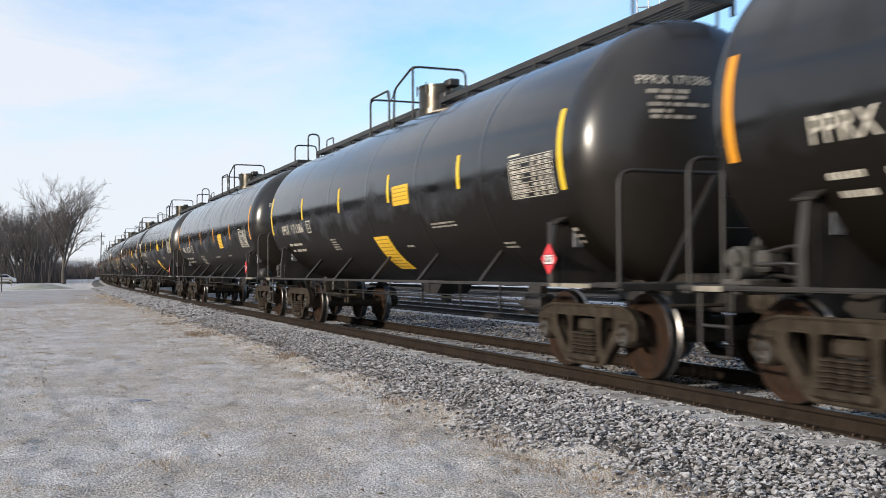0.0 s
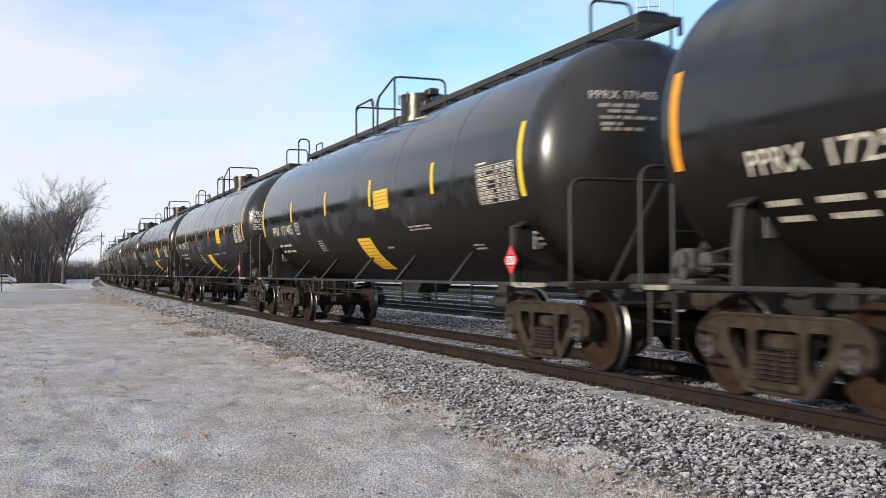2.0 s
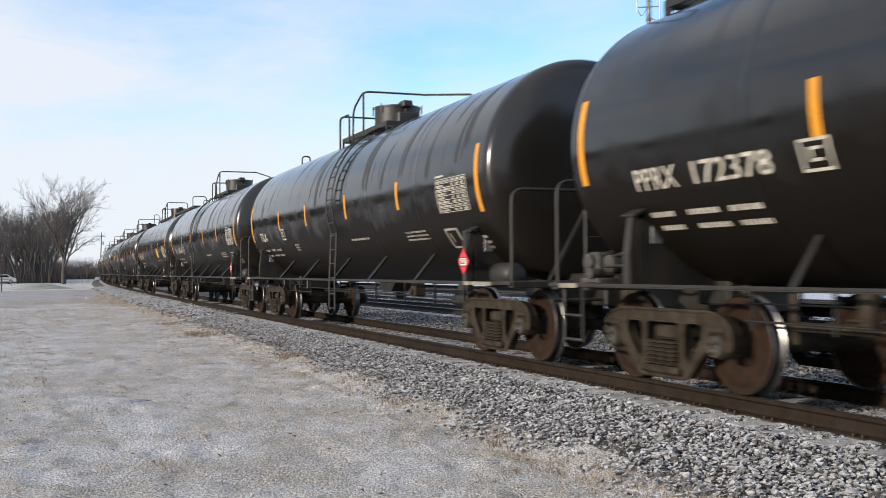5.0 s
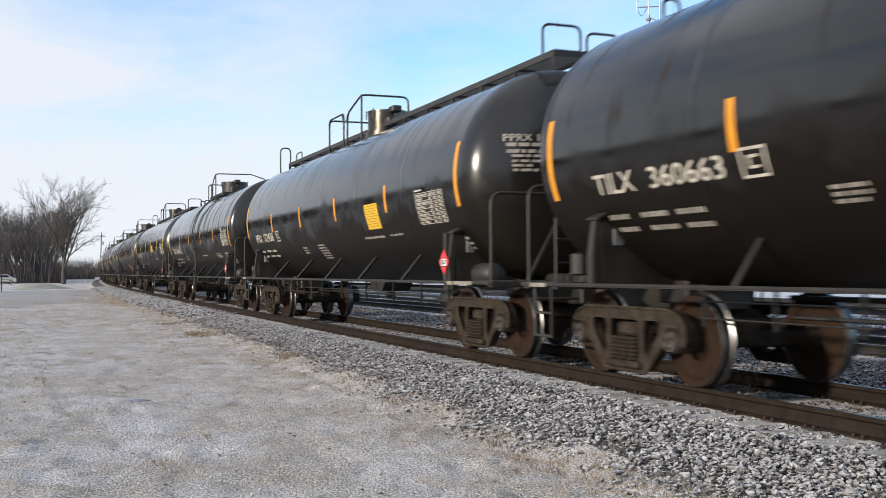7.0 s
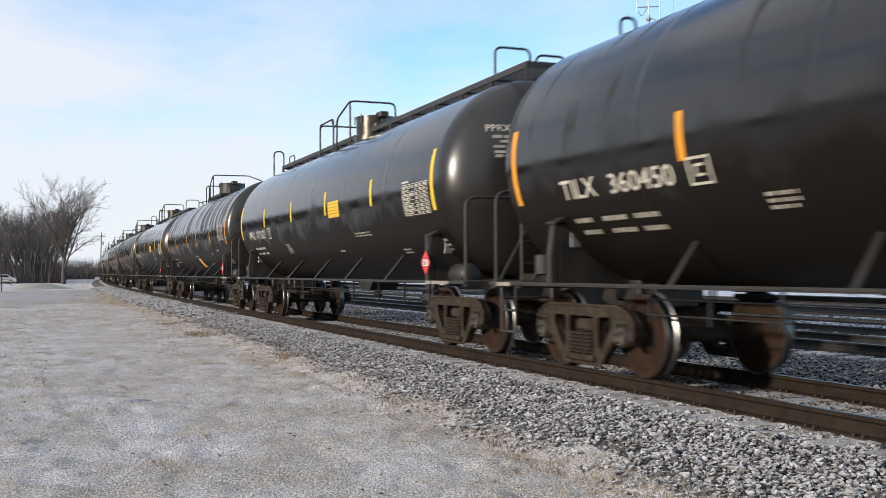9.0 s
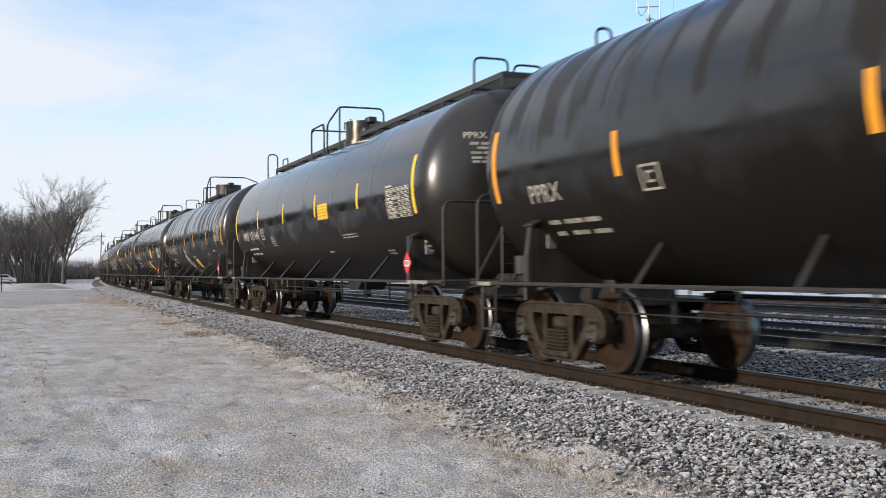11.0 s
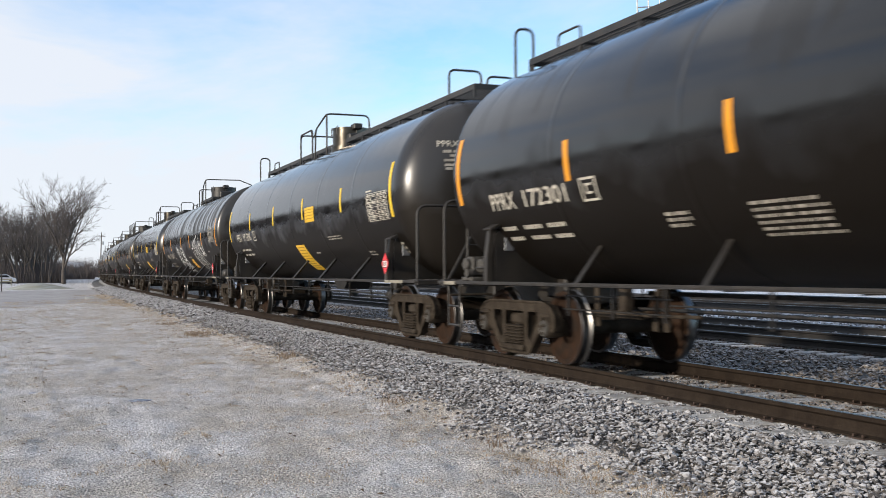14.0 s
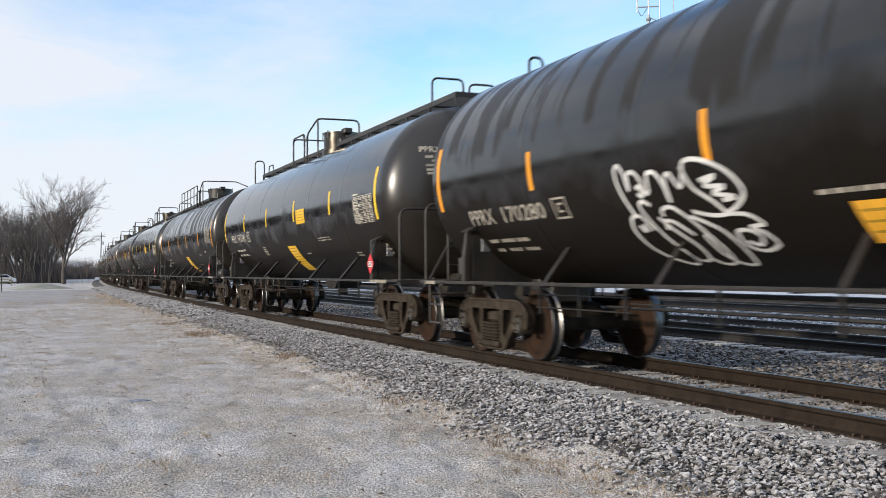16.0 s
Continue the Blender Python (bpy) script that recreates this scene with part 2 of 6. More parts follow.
def add_tube(bm, pts, r, n=6, r1=None, caps=True):
    """A round bar along points."""
    pts = [Vector(p) for p in pts]
    rings = []
    for i, p in enumerate(pts):
        a = pts[max(i - 1, 0)]
        b = pts[min(i + 1, len(pts) - 1)]
        d = (b - a).normalized()
        u = d.orthogonal().normalized() if not rings else (prev - d * prev.dot(d)).normalized()
        prev = u
        w = d.cross(u)
        rr = r if r1 is None else r + (r1 - r) * i / (len(pts) - 1)
        rings.append([bm.verts.new(p + u * (rr * math.cos(2 * math.pi * k / n)) + w * (rr * math.sin(2 * math.pi * k / n))) for k in range(n)])
    for a, b in zip(rings, rings[1:]):
        for k in range(n):
            bm.faces.new((a[k], a[(k + 1) % n], b[(k + 1) % n], b[k]))
    if caps:
        bm.faces.new(rings[0][::-1])
        bm.faces.new(rings[-1])


def add_lathe(bm, prof, n=32, axis="x", at=(0, 0, 0), mats=None, close=False):
    """Turn a profile of (along, radius) about an axis."""
    at = Vector(at)
    rings = []
    for a, r in prof:
        ring = []
        for k in range(n):
            c, s = math.cos(2 * math.pi * k / n) * r, math.sin(2 * math.pi * k / n) * r
            ring.append(bm.verts.new(at + (Vector((a, c, s)) if axis == "x" else Vector((-c, a, s)) if axis == "y" else Vector((c, s, a)))))
        rings.append(ring)
    pairs = list(zip(rings, rings[1:]))
    if close:
        pairs.append((rings[-1], rings[0]))
    for i, (p, q) in enumerate(pairs):
        for k in range(n):
            f = bm.faces.new((p[k], q[k], q[(k + 1) % n], p[(k + 1) % n]))
            if mats:
                f.material_index = mats[i]
    if not close:
        for ring in (rings[0], rings[-1]):
            if (ring[0].co - ring[n // 2].co).length > 1e-5:
                bm.faces.new(ring)
    return rings


def rounded(pts, r, n=4):
    """Round the inner corners of a path."""
    pts = [Vector(p) for p in pts]
    out = [pts[0]]
    for a, b, c in zip(pts, pts[1:], pts[2:]):
        rr = min(r, (a - b).length * 0.45, (c - b).length * 0.45)
        p, q = b + (a - b).normalized() * rr, b + (c - b).normalized() * rr
        for i in range(n + 1):
            t = i / n
            out.append(p * (1 - t) ** 2 + b * (2 * t * (1 - t)) + q * t * t)
    out.append(pts[-1])
    return out


def strip_mesh(name, verts, faces, mats, smooth=False, face_mats=None):
    me = bpy.data.meshes.new(name)
    me.from_pydata([tuple(v) for v in verts], [], [tuple(f) for f in faces])
    for mm in mats:
        me.materials.append(mm)
    if not smooth:
        me.shade_flat()
    if face_mats is not None:
        me.polygons.foreach_set("material_index", face_mats)
    if smooth:
        me.shade_smooth()
    return me


# ---- ground, track ----
M["grass"] = material("frosted_dormant_grass", (0.70, 0.68, 0.68), 0.95, 0, 0, 1.3, (0.54, 0.50, 0.455), 0.06, 55, 0.75, spec=0.1)
M["lane"] = material("frosted_gravel_lane", (0.30, 0.28, 0.27), 0.95, 0, 0, 0.7, (0.39, 0.365, 0.35), 0.03, 14, 0.3)
M["frost"] = material("white_frosted_gravel", (0.62, 0.63, 0.655), 0.95, 0, 0, 1.5, (0.46, 0.465, 0.48), 0.04, 26, 0.4)
# bed kept darker than its stones: shadow of the gaps is in the colour
M["ballast"] = material("grey_crushed_stone_bed", (0.075, 0.072, 0.070), 0.95, 0, 0, 2.5, (0.16, 0.155, 0.15), 0.05, 34, 0.6)


def ground_height(x, y):
    """Level field, ballast shoulder of the near track, level formation behind."""
    e = max(y - CURVE_AT, 0.0)
    d = x - (MID + CURVE * e * e / 2)
    if d < 0:
        t = min(max((d + 2.85) / 1.30, 0), 1)
        low = GROUND + (-0.215 - GROUND) * t
        return low + (1 - t) * (0.028 * noise.noise(Vector((x * 0.9, y * 0.9, 0))) + 0.020 * noise.noise(Vector((x * 2.7, y * 2.0, 5))) + 0.030 * noise.noise(Vector((x * 4.4, y * 3.6, 9))) + 0.022 * noise.noise(Vector((x * 8.5, y * 7.0, 2)))) * min(1.0, max(0.0, 60 - y) / 20)
    t = min(max((d - 1.6) / 0.8, 0), 1)
    return -0.215 - 0.035 * t


def ground():
    xs = sorted(set([round(-30 + 2 * k, 3) for k in range(14)] + [round(-2 + 0.08 * k, 3) for k in range(88)] + [round(5 + 0.25 * k, 3) for k in range(92)] + [28 + 3 * k for k in range(30)] + [-3000, -800, -250, -90, 250, 800, 3000]))
    ys = sorted(set([-3000, -600, -100, -30] + [round(-10 + 0.5 * k, 3) for k in range(28)] + [round(4 + 0.08 * k, 3) for k in range(200)] + [round(20 + 0.2 * k, 3) for k in range(50)] + [round(30 + 0.5 * k, 3) for k in range(80)] + [70 + 3 * k for k in range(100)] + [400, 500, 700, 1200, 3000]))
    verts = [(x, y, ground_height(x, y)) for y in ys for x in xs]
    n = len(xs)
    faces = [(j * n + i, j * n + i + 1, (j + 1) * n + i + 1, (j + 1) * n + i) for j in range(len(ys) - 1) for i in range(n - 1)]
    fm = []
    for j in range(len(ys) - 1):
        for i in range(n - 1):
            x, y = (xs[i] + xs[i + 1]) / 2, (ys[j] + ys[j + 1]) / 2
            e = max(y - CURVE_AT, 0.0)
            d = x - (MID + CURVE * e * e / 2)
            lane = 54 + 3 * math.sin(x * 0.8) < y < 104
            fm.append(1 if -2.4 < d < 8.2 else (2 if d > 0 else (3 if lane else 0)))
    tagged(new("ground", strip_mesh("ground", verts, faces, [M["grass"], M["ballast"], M["frost"], M["lane"]], True, fm)), "frosted dormant grass beside a grey ballast bed", "ground", kind="structure")


ground()


def rail_object(name, off, s0, s1, parent, z=0.0, mat="rail"):
    prof = [(-0.070, -0.172), (0.070, -0.172), (0.070, -0.160), (0.020, -0.145), (0.009, -0.12), (0.009, -0.055), (0.034, -0.035), (0.036, -0.010), (0.028, -0.002), (0.012, 0.0),
            (-0.012, 0.0), (-0.028, -0.002), (-0.036, -0.010), (-0.034, -0.035), (-0.009, -0.055), (-0.009, -0.12), (-0.020, -0.145), (-0.070, -0.160)]
    ss, s = [], s0
    while s < s1:
        ss.append(s)
        s += 60 if s < -20 else (4 if s < 60 else 8)
    ss.append(s1)
    verts, faces, fm, n = [], [], [], len(prof)
    for s in ss:
        x, y, th = on_track(s, off)
        for u, h in prof:
            verts.append((x + u * math.cos(th), y - u * math.sin(th), z + h))
    for k in range(len(ss) - 1):
        for i in range(n):
            j = (i + 1) % n
            faces.append((k * n + i, k * n + j, (k + 1) * n + j, (k + 1) * n + i))
            fm.append(1 if 8 <= i <= 10 else 0)
    ob = new(name, strip_mesh(name, verts, faces, [M[mat], M["rail_top"]], False, fm))
    ob.parent = parent
    return ob


def track(name, off, s1, label, z=0.0):
    tr = tagged(new(name), label, "railway track", kind="structure")
    for r in (-0.7525, 0.7525):
        # all but the main line take the rail colour with shade in it
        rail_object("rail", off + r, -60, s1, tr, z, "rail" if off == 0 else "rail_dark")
    return tr


near_track = track("track_main", 0.0, 420, "main line track of rust-brown steel rails on frosted timber ties")
second_track = track("track_second", 6.05, 420, "parallel track of steel rails coloured dark for the train's shade", -0.02)
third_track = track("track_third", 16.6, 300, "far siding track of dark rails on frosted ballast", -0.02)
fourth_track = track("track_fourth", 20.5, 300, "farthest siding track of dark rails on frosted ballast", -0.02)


# ---- ties and ballast ----
def tie_bm(w=0.23, half=1.30, h=0.17):
    bm = bmesh.new()
    add_box(bm, -half, half, -w / 2, w / 2, -0.172 - h, -0.172, 0.012)
    return bm


def plate_bm():
    bm = bmesh.new()
    add_box(bm, -0.13, 0.13, -0.08, 0.08, -0.174, -0.160, 0.004)
    for x in (-0.10, 0.10):
        for y in (-0.05, 0.05):
            add_box(bm, x - 0.013, x + 0.013, y - 0.011, y + 0.011, -0.16, -0.136, 0.004)
    return bm


def lay_ties(tr, off, s0, s1, count_parts, z):
    rnd = random.Random(int(off * 10) + 3)
    me = part("tie", tie_bm(), M["tie"])
    plate = part("tie_plate", plate_bm(), M["spike"])
    data, pdata = me.data, plate.data
    bpy.data.objects.remove(me)
    bpy.data.objects.remove(plate)
    base, pbase = [v.co.copy() for v in data.vertices], [v.co.copy() for v in pdata.vertices]
    fb, pfb = [tuple(f.vertices) for f in data.polygons], [tuple(f.vertices) for f in pdata.polygons]
    verts, faces, s, k = [], [], s0, 0
    pv, pf = [], []
    while s < s1:
        x, y, th = on_track(s, off)
        m = Matrix.Translation((x + rnd.uniform(-0.06, 0.06), y, z + rnd.uniform(-0.012, 0.003))) @ Matrix.Rotation(-th + rnd.uniform(-0.012, 0.012), 4, "Z")
        near = k < count_parts
        if near:
            t = new("tie", data)
            t.parent, t.matrix_basis = tr, m
        else:
            n = len(verts)
            verts += [m @ v for v in base]
            faces += [tuple(i + n for i in f) for f in fb]
        for r in (-0.7525, 0.7525):
            xx, yy, _ = on_track(s, off + r)
            pm = Matrix.Translation((xx, yy, z)) @ Matrix.Rotation(-th, 4, "Z")
            if near and s < 45:
                t = new("tie_plate", pdata)
                t.parent, t.matrix_basis = tr, pm
        s += rnd.uniform(0.50, 0.54)
        k += 1
    ob = new("far_ties", strip_mesh("far_ties", verts, faces, [M["tie"]]))
    ob.parent = tr
    tagged(ob, kind="stuff")


lay_ties(near_track, 0.0, 2.0, 220.0, 120, 0.0)
lay_ties(second_track, 6.05, 6.0, 160.0, 60, -0.02)


def stone_material(name, lo, hi, frost):
    m = bpy.data.materials.new(name)
    m.use_nodes = True
    n, l = m.node_tree.nodes, m.node_tree.links
    b = n["Principled BSDF"]
    b.inputs["Roughness"].default_value = 0.9
    geo = n.new("ShaderNodeNewGeometry")
    ramp = n.new("ShaderNodeValToRGB")
    ramp.color_ramp.elements[0].color, ramp.color_ramp.elements[1].color = (*lo, 1), (*hi, 1)
    e = ramp.color_ramp.elements.new(0.55)
    e.color = (*[(a + c) / 2 * f for a, c, f in zip(lo, hi, (1.03, 0.97, 0.92))], 1)
    l.new(geo.outputs["Random Per Island"], ramp.inputs["Fac"])
    tc = n.new("ShaderNodeTexCoord")
    ns = n.new("ShaderNodeTexNoise")
    ns.inputs["Scale"].default_value, ns.inputs["Detail"].default_value = 38.0, 4.0
    l.new(tc.outputs["Object"], ns.inputs["Vector"])
    sep = n.new("ShaderNodeSeparateXYZ")
    l.new(geo.outputs["Normal"], sep.inputs["Vector"])
    mul = n.new("ShaderNodeMath")
    mul.operation = "MULTIPLY"
    l.new(sep.outputs["Z"], mul.inputs[0])
    l.new(ns.outputs["Fac"], mul.inputs[1])
    mr = n.new("ShaderNodeMapRange")
    mr.inputs["From Min"].default_value, mr.inputs["From Max"].default_value = 0.22, 0.55
    mr.inputs["To Max"].default_value = frost
    l.new(mul.outputs["Value"], mr.inputs["Value"])
    mix = n.new("ShaderNodeMix")
    mix.data_type = "RGBA"
    mix.inputs["B"].default_value = (0.78, 0.79, 0.82, 1)
    l.new(mr.outputs["Result"], mix.inputs["Factor"])
    l.new(ramp.outputs["Color"], mix.inputs["A"])
    l.new(mix.outputs["Result"], b.inputs["Base Color"])
    bp = n.new("ShaderNodeBump")
    bp.inputs["Distance"].default_value = 0.004
    l.new(ns.outputs["Fac"], bp.inputs["Height"])
    l.new(bp.outputs["Normal"], b.inputs["Normal"])
    return m


M["stones"] = stone_material("frosted_crushed_stone", (0.026, 0.025, 0.027), (0.34, 0.335, 0.34), 0.62)
M["stones_bare"] = stone_material("bare_crushed_stone", (0.045, 0.040, 0.036), (0.20, 0.175, 0.152), 0.30)


def lump():
    t = (1 + 5 ** 0.5) / 2
    v = np.array([(-1, t, 0), (1, t, 0), (-1, -t, 0), (1, -t, 0), (0, -1, t), (0, 1, t), (0, -1, -t), (0, 1, -t), (t, 0, -1), (t, 0, 1), (-t, 0, -1), (-t, 0, 1)], float)
    f = np.array([(0, 11, 5), (0, 5, 1), (0, 1, 7), (0, 7, 10), (0, 10, 11), (1, 5, 9), (5, 11, 4), (11, 10, 2), (10, 7, 6), (7, 1, 8), (3, 9, 4), (3, 4, 2), (3, 2, 6), (3, 6, 8), (3, 8, 9), (4, 9, 5), (2, 4, 11), (6, 2, 10), (8, 6, 7), (9, 8, 1)])
    return v / np.linalg.norm(v[0]), f


def tri_mesh(name, V, F, mat):
    me = bpy.data.meshes.new(name)
    me.vertices.add(len(V))
    me.vertices.foreach_set("co", np.ascontiguousarray(V, dtype=np.float32).ravel())
    me.loops.add(F.size)
    me.loops.foreach_set("vertex_index", np.ascontiguousarray(F, dtype=np.int32).ravel())
    me.polygons.add(len(F))
    me.polygons.foreach_set("loop_start", np.arange(0, F.size, 3, dtype=np.int32))
    me.polygons.foreach_set("loop_total", np.full(len(F), 3, dtype=np.int32))
    me.materials.append(mat)
    me.update(calc_edges=True)
    me.shade_flat()
    return me


def scatter_stones(name, d, y, size, mat, label, rng, lift=0.0):
    """Crushed stones, each an irregular lump, on the ballast's profile."""
    v0, f0 = lump()
    n = len(d)
    e = np.maximum(y - CURVE_AT, 0)
    x = MID + CURVE * e * e / 2 + d
    z = np.array([ground_height(a, b) for a, b in zip(x, y)]) + lift * rng.random(n) + size * 0.2
    V = np.repeat(v0[None], n, 0) * rng.uniform(0.60, 1.25, (n, 12, 1)) + rng.normal(0, 0.20, (n, 12, 3))
    V *= np.stack([rng.uniform(0.8, 1.45, n), rng.uniform(0.7, 1.1, n), rng.uniform(0.42, 0.72, n)], 1)[:, None, :]
    a, b = rng.uniform(0, 6.283, n), rng.uniform(-0.85, 0.85, n)
    ca, sa, cb, sb = np.cos(a), np.sin(a), np.cos(b), np.sin(b)
    X, Y, Z = V[..., 0], V[..., 1], V[..., 2]
    Y, Z = Y * cb[:, None] - Z * sb[:, None], Y * sb[:, None] + Z * cb[:, None]
    X, Y = X * ca[:, None] - Y * sa[:, None], X * sa[:, None] + Y * ca[:, None]
    V = np.stack([X, Y, Z], 2) * size[:, None, None] + np.stack([x, y, z], 1)[:, None, :]
    F = (f0[None] + (np.arange(n) * 12)[:, None, None]).reshape(-1, 3)
    return tagged(new(name, tri_mesh(name, V.reshape(-1, 3), F, mat)), label, "ballast stones", kind="stuff")


def edge_of_ballast(y, rng):
    """How far the shoulder's stones reach into the grass, uneven."""
    base = np.interp(y, [0, 6, 9, 13, 21, 40, 90, 200], [-2.30, -2.40, -2.48, -2.35, -2.15, -2.15, -2.35, -2.4])
    return base + 0.16 * np.sin(y * 1.9) + 0.12 * np.sin(y * 4.3 + 1) + rng.normal(0, 0.15, len(y)) - 0.5 * (rng.random(len(y)) ** 7)


rng = np.random.default_rng(7)
N = 88000
y = 2.5 + 30 * rng.random(N) ** 1.25
d = rng.uniform(-3.3, -0.72, N)
keep = d > edge_of_ballast(y, rng)
scatter_stones("ballast_shoulder", d[keep], y[keep], rng.uniform(0.0105, 0.0245, keep.sum()) * rng.choice([0.8, 1.0, 1.4], keep.sum()), M["stones"], "frosted grey crushed stone on the track shoulder", rng, np.where(d[keep] < -1.35, 0.055, 0.02))
N = 14000
y = rng.uniform(32, 110, N)
d = rng.uniform(-3.0, -0.72, N)
keep = d > edge_of_ballast(y, rng)
scatter_stones("ballast_far", d[keep], y[keep], rng.uniform(0.035, 0.07, keep.sum()), M["stones"], "frosted grey crushed stone along the far track shoulder", rng, 0.03)
N = 22000
y = 4 + 40 * rng.random(N) ** 1.3
d = rng.uniform(-0.66, 0.66, N)
scatter_stones("ballast_cribs", d, y, rng.uniform(0.014, 0.032, N), M["stones_bare"], "brown-stained crushed stone between the rails", rng, 0.03)
N = 24000
y = 6 + 44 * rng.random(N) ** 1.2
d = rng.uniform(0.82, 7.6, N)
scatter_stones("ballast_between_tracks", d, y, rng.uniform(0.022, 0.044, N), M["stones_bare"], "grey-brown crushed stone between the tracks", rng, 0.03)
N = 12000
y = 10 + 60 * rng.random(N)
d = rng.uniform(7.4, 15.5, N)
scatter_stones("ballast_behind", d, y, rng.uniform(0.03, 0.06, N), M["stones"], "frosted crushed stone behind the second track", rng, 0.03)

spare = tagged(new("spare_rail"), "single dark spare rail lying on the frosted ballast", "rail")
rail_object("rail_bar", 9.3, 9, 70, spare, -0.06, "rail_dark")


# ---- grass ----
def blade_material(name, stops):
    m = bpy.data.materials.new(name)
    m.use_nodes = True
    n, l = m.node_tree.nodes, m.node_tree.links
    b = n["Principled BSDF"]
    b.inputs["Roughness"].default_value, b.inputs["Specular IOR Level"].default_value = 0.95, 0.05
    geo = n.new("ShaderNodeNewGeometry")
    ramp = n.new("ShaderNodeValToRGB")
    ramp.color_ramp.elements[0].color, ramp.color_ramp.elements[1].color = (*stops[0], 1), (*stops[-1], 1)
    for k, s in enumerate(stops[1:-1]):
        ramp.color_ramp.elements.new((k + 1) / (len(stops) - 1)).color = (*s, 1)
    l.new(geo.outputs["Random Per Island"], ramp.inputs["Fac"])
    l.new(ramp.outputs["Color"], b.inputs["Base Color"])
    return m


M["blades"] = blade_material("frosted_grass_blades", [(0.20, 0.16, 0.12), (0.42, 0.37, 0.32), (0.60, 0.565, 0.53), (0.72, 0.70, 0.69), (0.84, 0.83, 0.83)])
M["tufts"] = blade_material("dry_brown_tufts", [(0.17, 0.12, 0.075), (0.33, 0.25, 0.165), (0.50, 0.41, 0.30), (0.66, 0.60, 0.53)])


def blades(name, x, y, length, width, lean, mat, label, rng):
    n = len(x)
    z = np.array([ground_height(a, b) for a, b in zip(x, y)]) - 0.004
    a = rng.uniform(0, 6.283, n)
    t = rng.uniform(lean[0], lean[1], n)
    dirx, diry = np.cos(a), np.sin(a)
    base = np.stack([x, y, z], 1)
    side = np.stack([-diry, dirx, np.zeros(n)], 1) * width[:, None] / 2
    tip = base + np.stack([dirx * np.sin(t), diry * np.sin(t), np.cos(t)], 1) * length[:, None]
    V = np.stack([base - side, base + side, tip], 1).reshape(-1, 3)
    F = np.arange(n * 3).reshape(-1, 3)
    return tagged(new(name, tri_mesh(name, V, F, mat)), label, "grass", kind="stuff")


N = 44000                                   # little tufts, a dozen blades each
ty = 3.9 + 44 * rng.random(N) ** 1.9
tx = -0.04 * ty + rng.random(N) * (5.4 + 0.05 * ty) - 0.9
tx = np.where(tx > MID - 2.2 + rng.normal(0, 0.14, N), tx - 3.0, tx)
clump = np.array([noise.noise(Vector((a * 1.6, b * 1.1, 0.3))) + 0.7 * noise.noise(Vector((a * 6.0, b * 4.0, 4.0))) for a, b in zip(tx, ty)])
keep = rng.random(N) < 0.60 + 0.9 * clump
tx, ty, clump = tx[keep], ty[keep], clump[keep]
K = 14
tall = rng.uniform(0.5, 1.5, len(tx)) * (1 + 0.7 * clump)
x = np.repeat(tx, K) + rng.normal(0, 0.028, len(tx) * K) * np.repeat(1 + ty / 16, K)
y = np.repeat(ty, K) + rng.normal(0, 0.028, len(tx) * K) * np.repeat(1 + ty / 16, K)
far = 1 + y / 14
blades("grass", x, y, rng.uniform(0.006, 0.015, len(x)) * np.repeat(tall, K) * far ** 0.4, rng.uniform(0.0035, 0.0075, len(x)) * far ** 0.75, (0.75, 1.5), M["blades"], "short frosted dormant grass", rng)
N = 150000                                  # flattened blades between them
y = 3.9 + 44 * rng.random(N) ** 2.0
x = -0.04 * y + rng.random(N) * (5.4 + 0.05 * y) - 0.9
x = np.where(x > MID - 2.15 + rng.normal(0, 0.12, N), x - 3.0, x)
blades("grass_thatch", x, y, rng.uniform(0.008, 0.02, N) * (1 + y / 14) ** 0.4, rng.uniform(0.003, 0.006, N) * (1 + y / 14) ** 0.8, (1.1, 1.5), M["blades"], "matted frosted grass thatch", rng)
# taller dry growth along the ballast's foot
N = 60000
y = 4.5 + 60 * rng.random(N) ** 1.7
x = MID + np.interp(y, [0, 6, 9, 13, 21, 40, 90], [-2.35, -2.42, -2.52, -2.4, -2.2, -2.25, -2.45]) + CURVE * np.maximum(y - CURVE_AT, 0) ** 2 / 2 - np.abs(rng.normal(0, 0.55, N)) + 0.12
clump = np.array([noise.noise(Vector((a * 2.1, b * 1.2, 7.3))) for a, b in zip(x, y)])
keep = rng.random(N) < 0.5 + 1.6 * clump
x, y = x[keep], y[keep]
blades("verge_grass", x, y, rng.uniform(0.010, 0.034, len(x)), rng.uniform(0.003, 0.006, len(x)) * (1 + y / 14), (0.6, 1.5), M["tufts"], "dry straw-coloured grass along the ballast's foot", rng)

cx = rng.uniform(-0.8, 0.5, 900)
cy = 5 + 75 * rng.random(900) ** 1.6
cen = MID + np.interp(cy, [0, 6, 9, 13, 21, 40, 90], [-2.45, -2.5, -2.6, -2.45, -2.25, -2.3, -2.5]) + CURVE * np.maximum(cy - CURVE_AT, 0) ** 2 / 2
cx = cen + np.where(rng.random(900) < 0.75, rng.normal(-0.22, 0.32, 900), rng.uniform(-2.6, 0, 900))
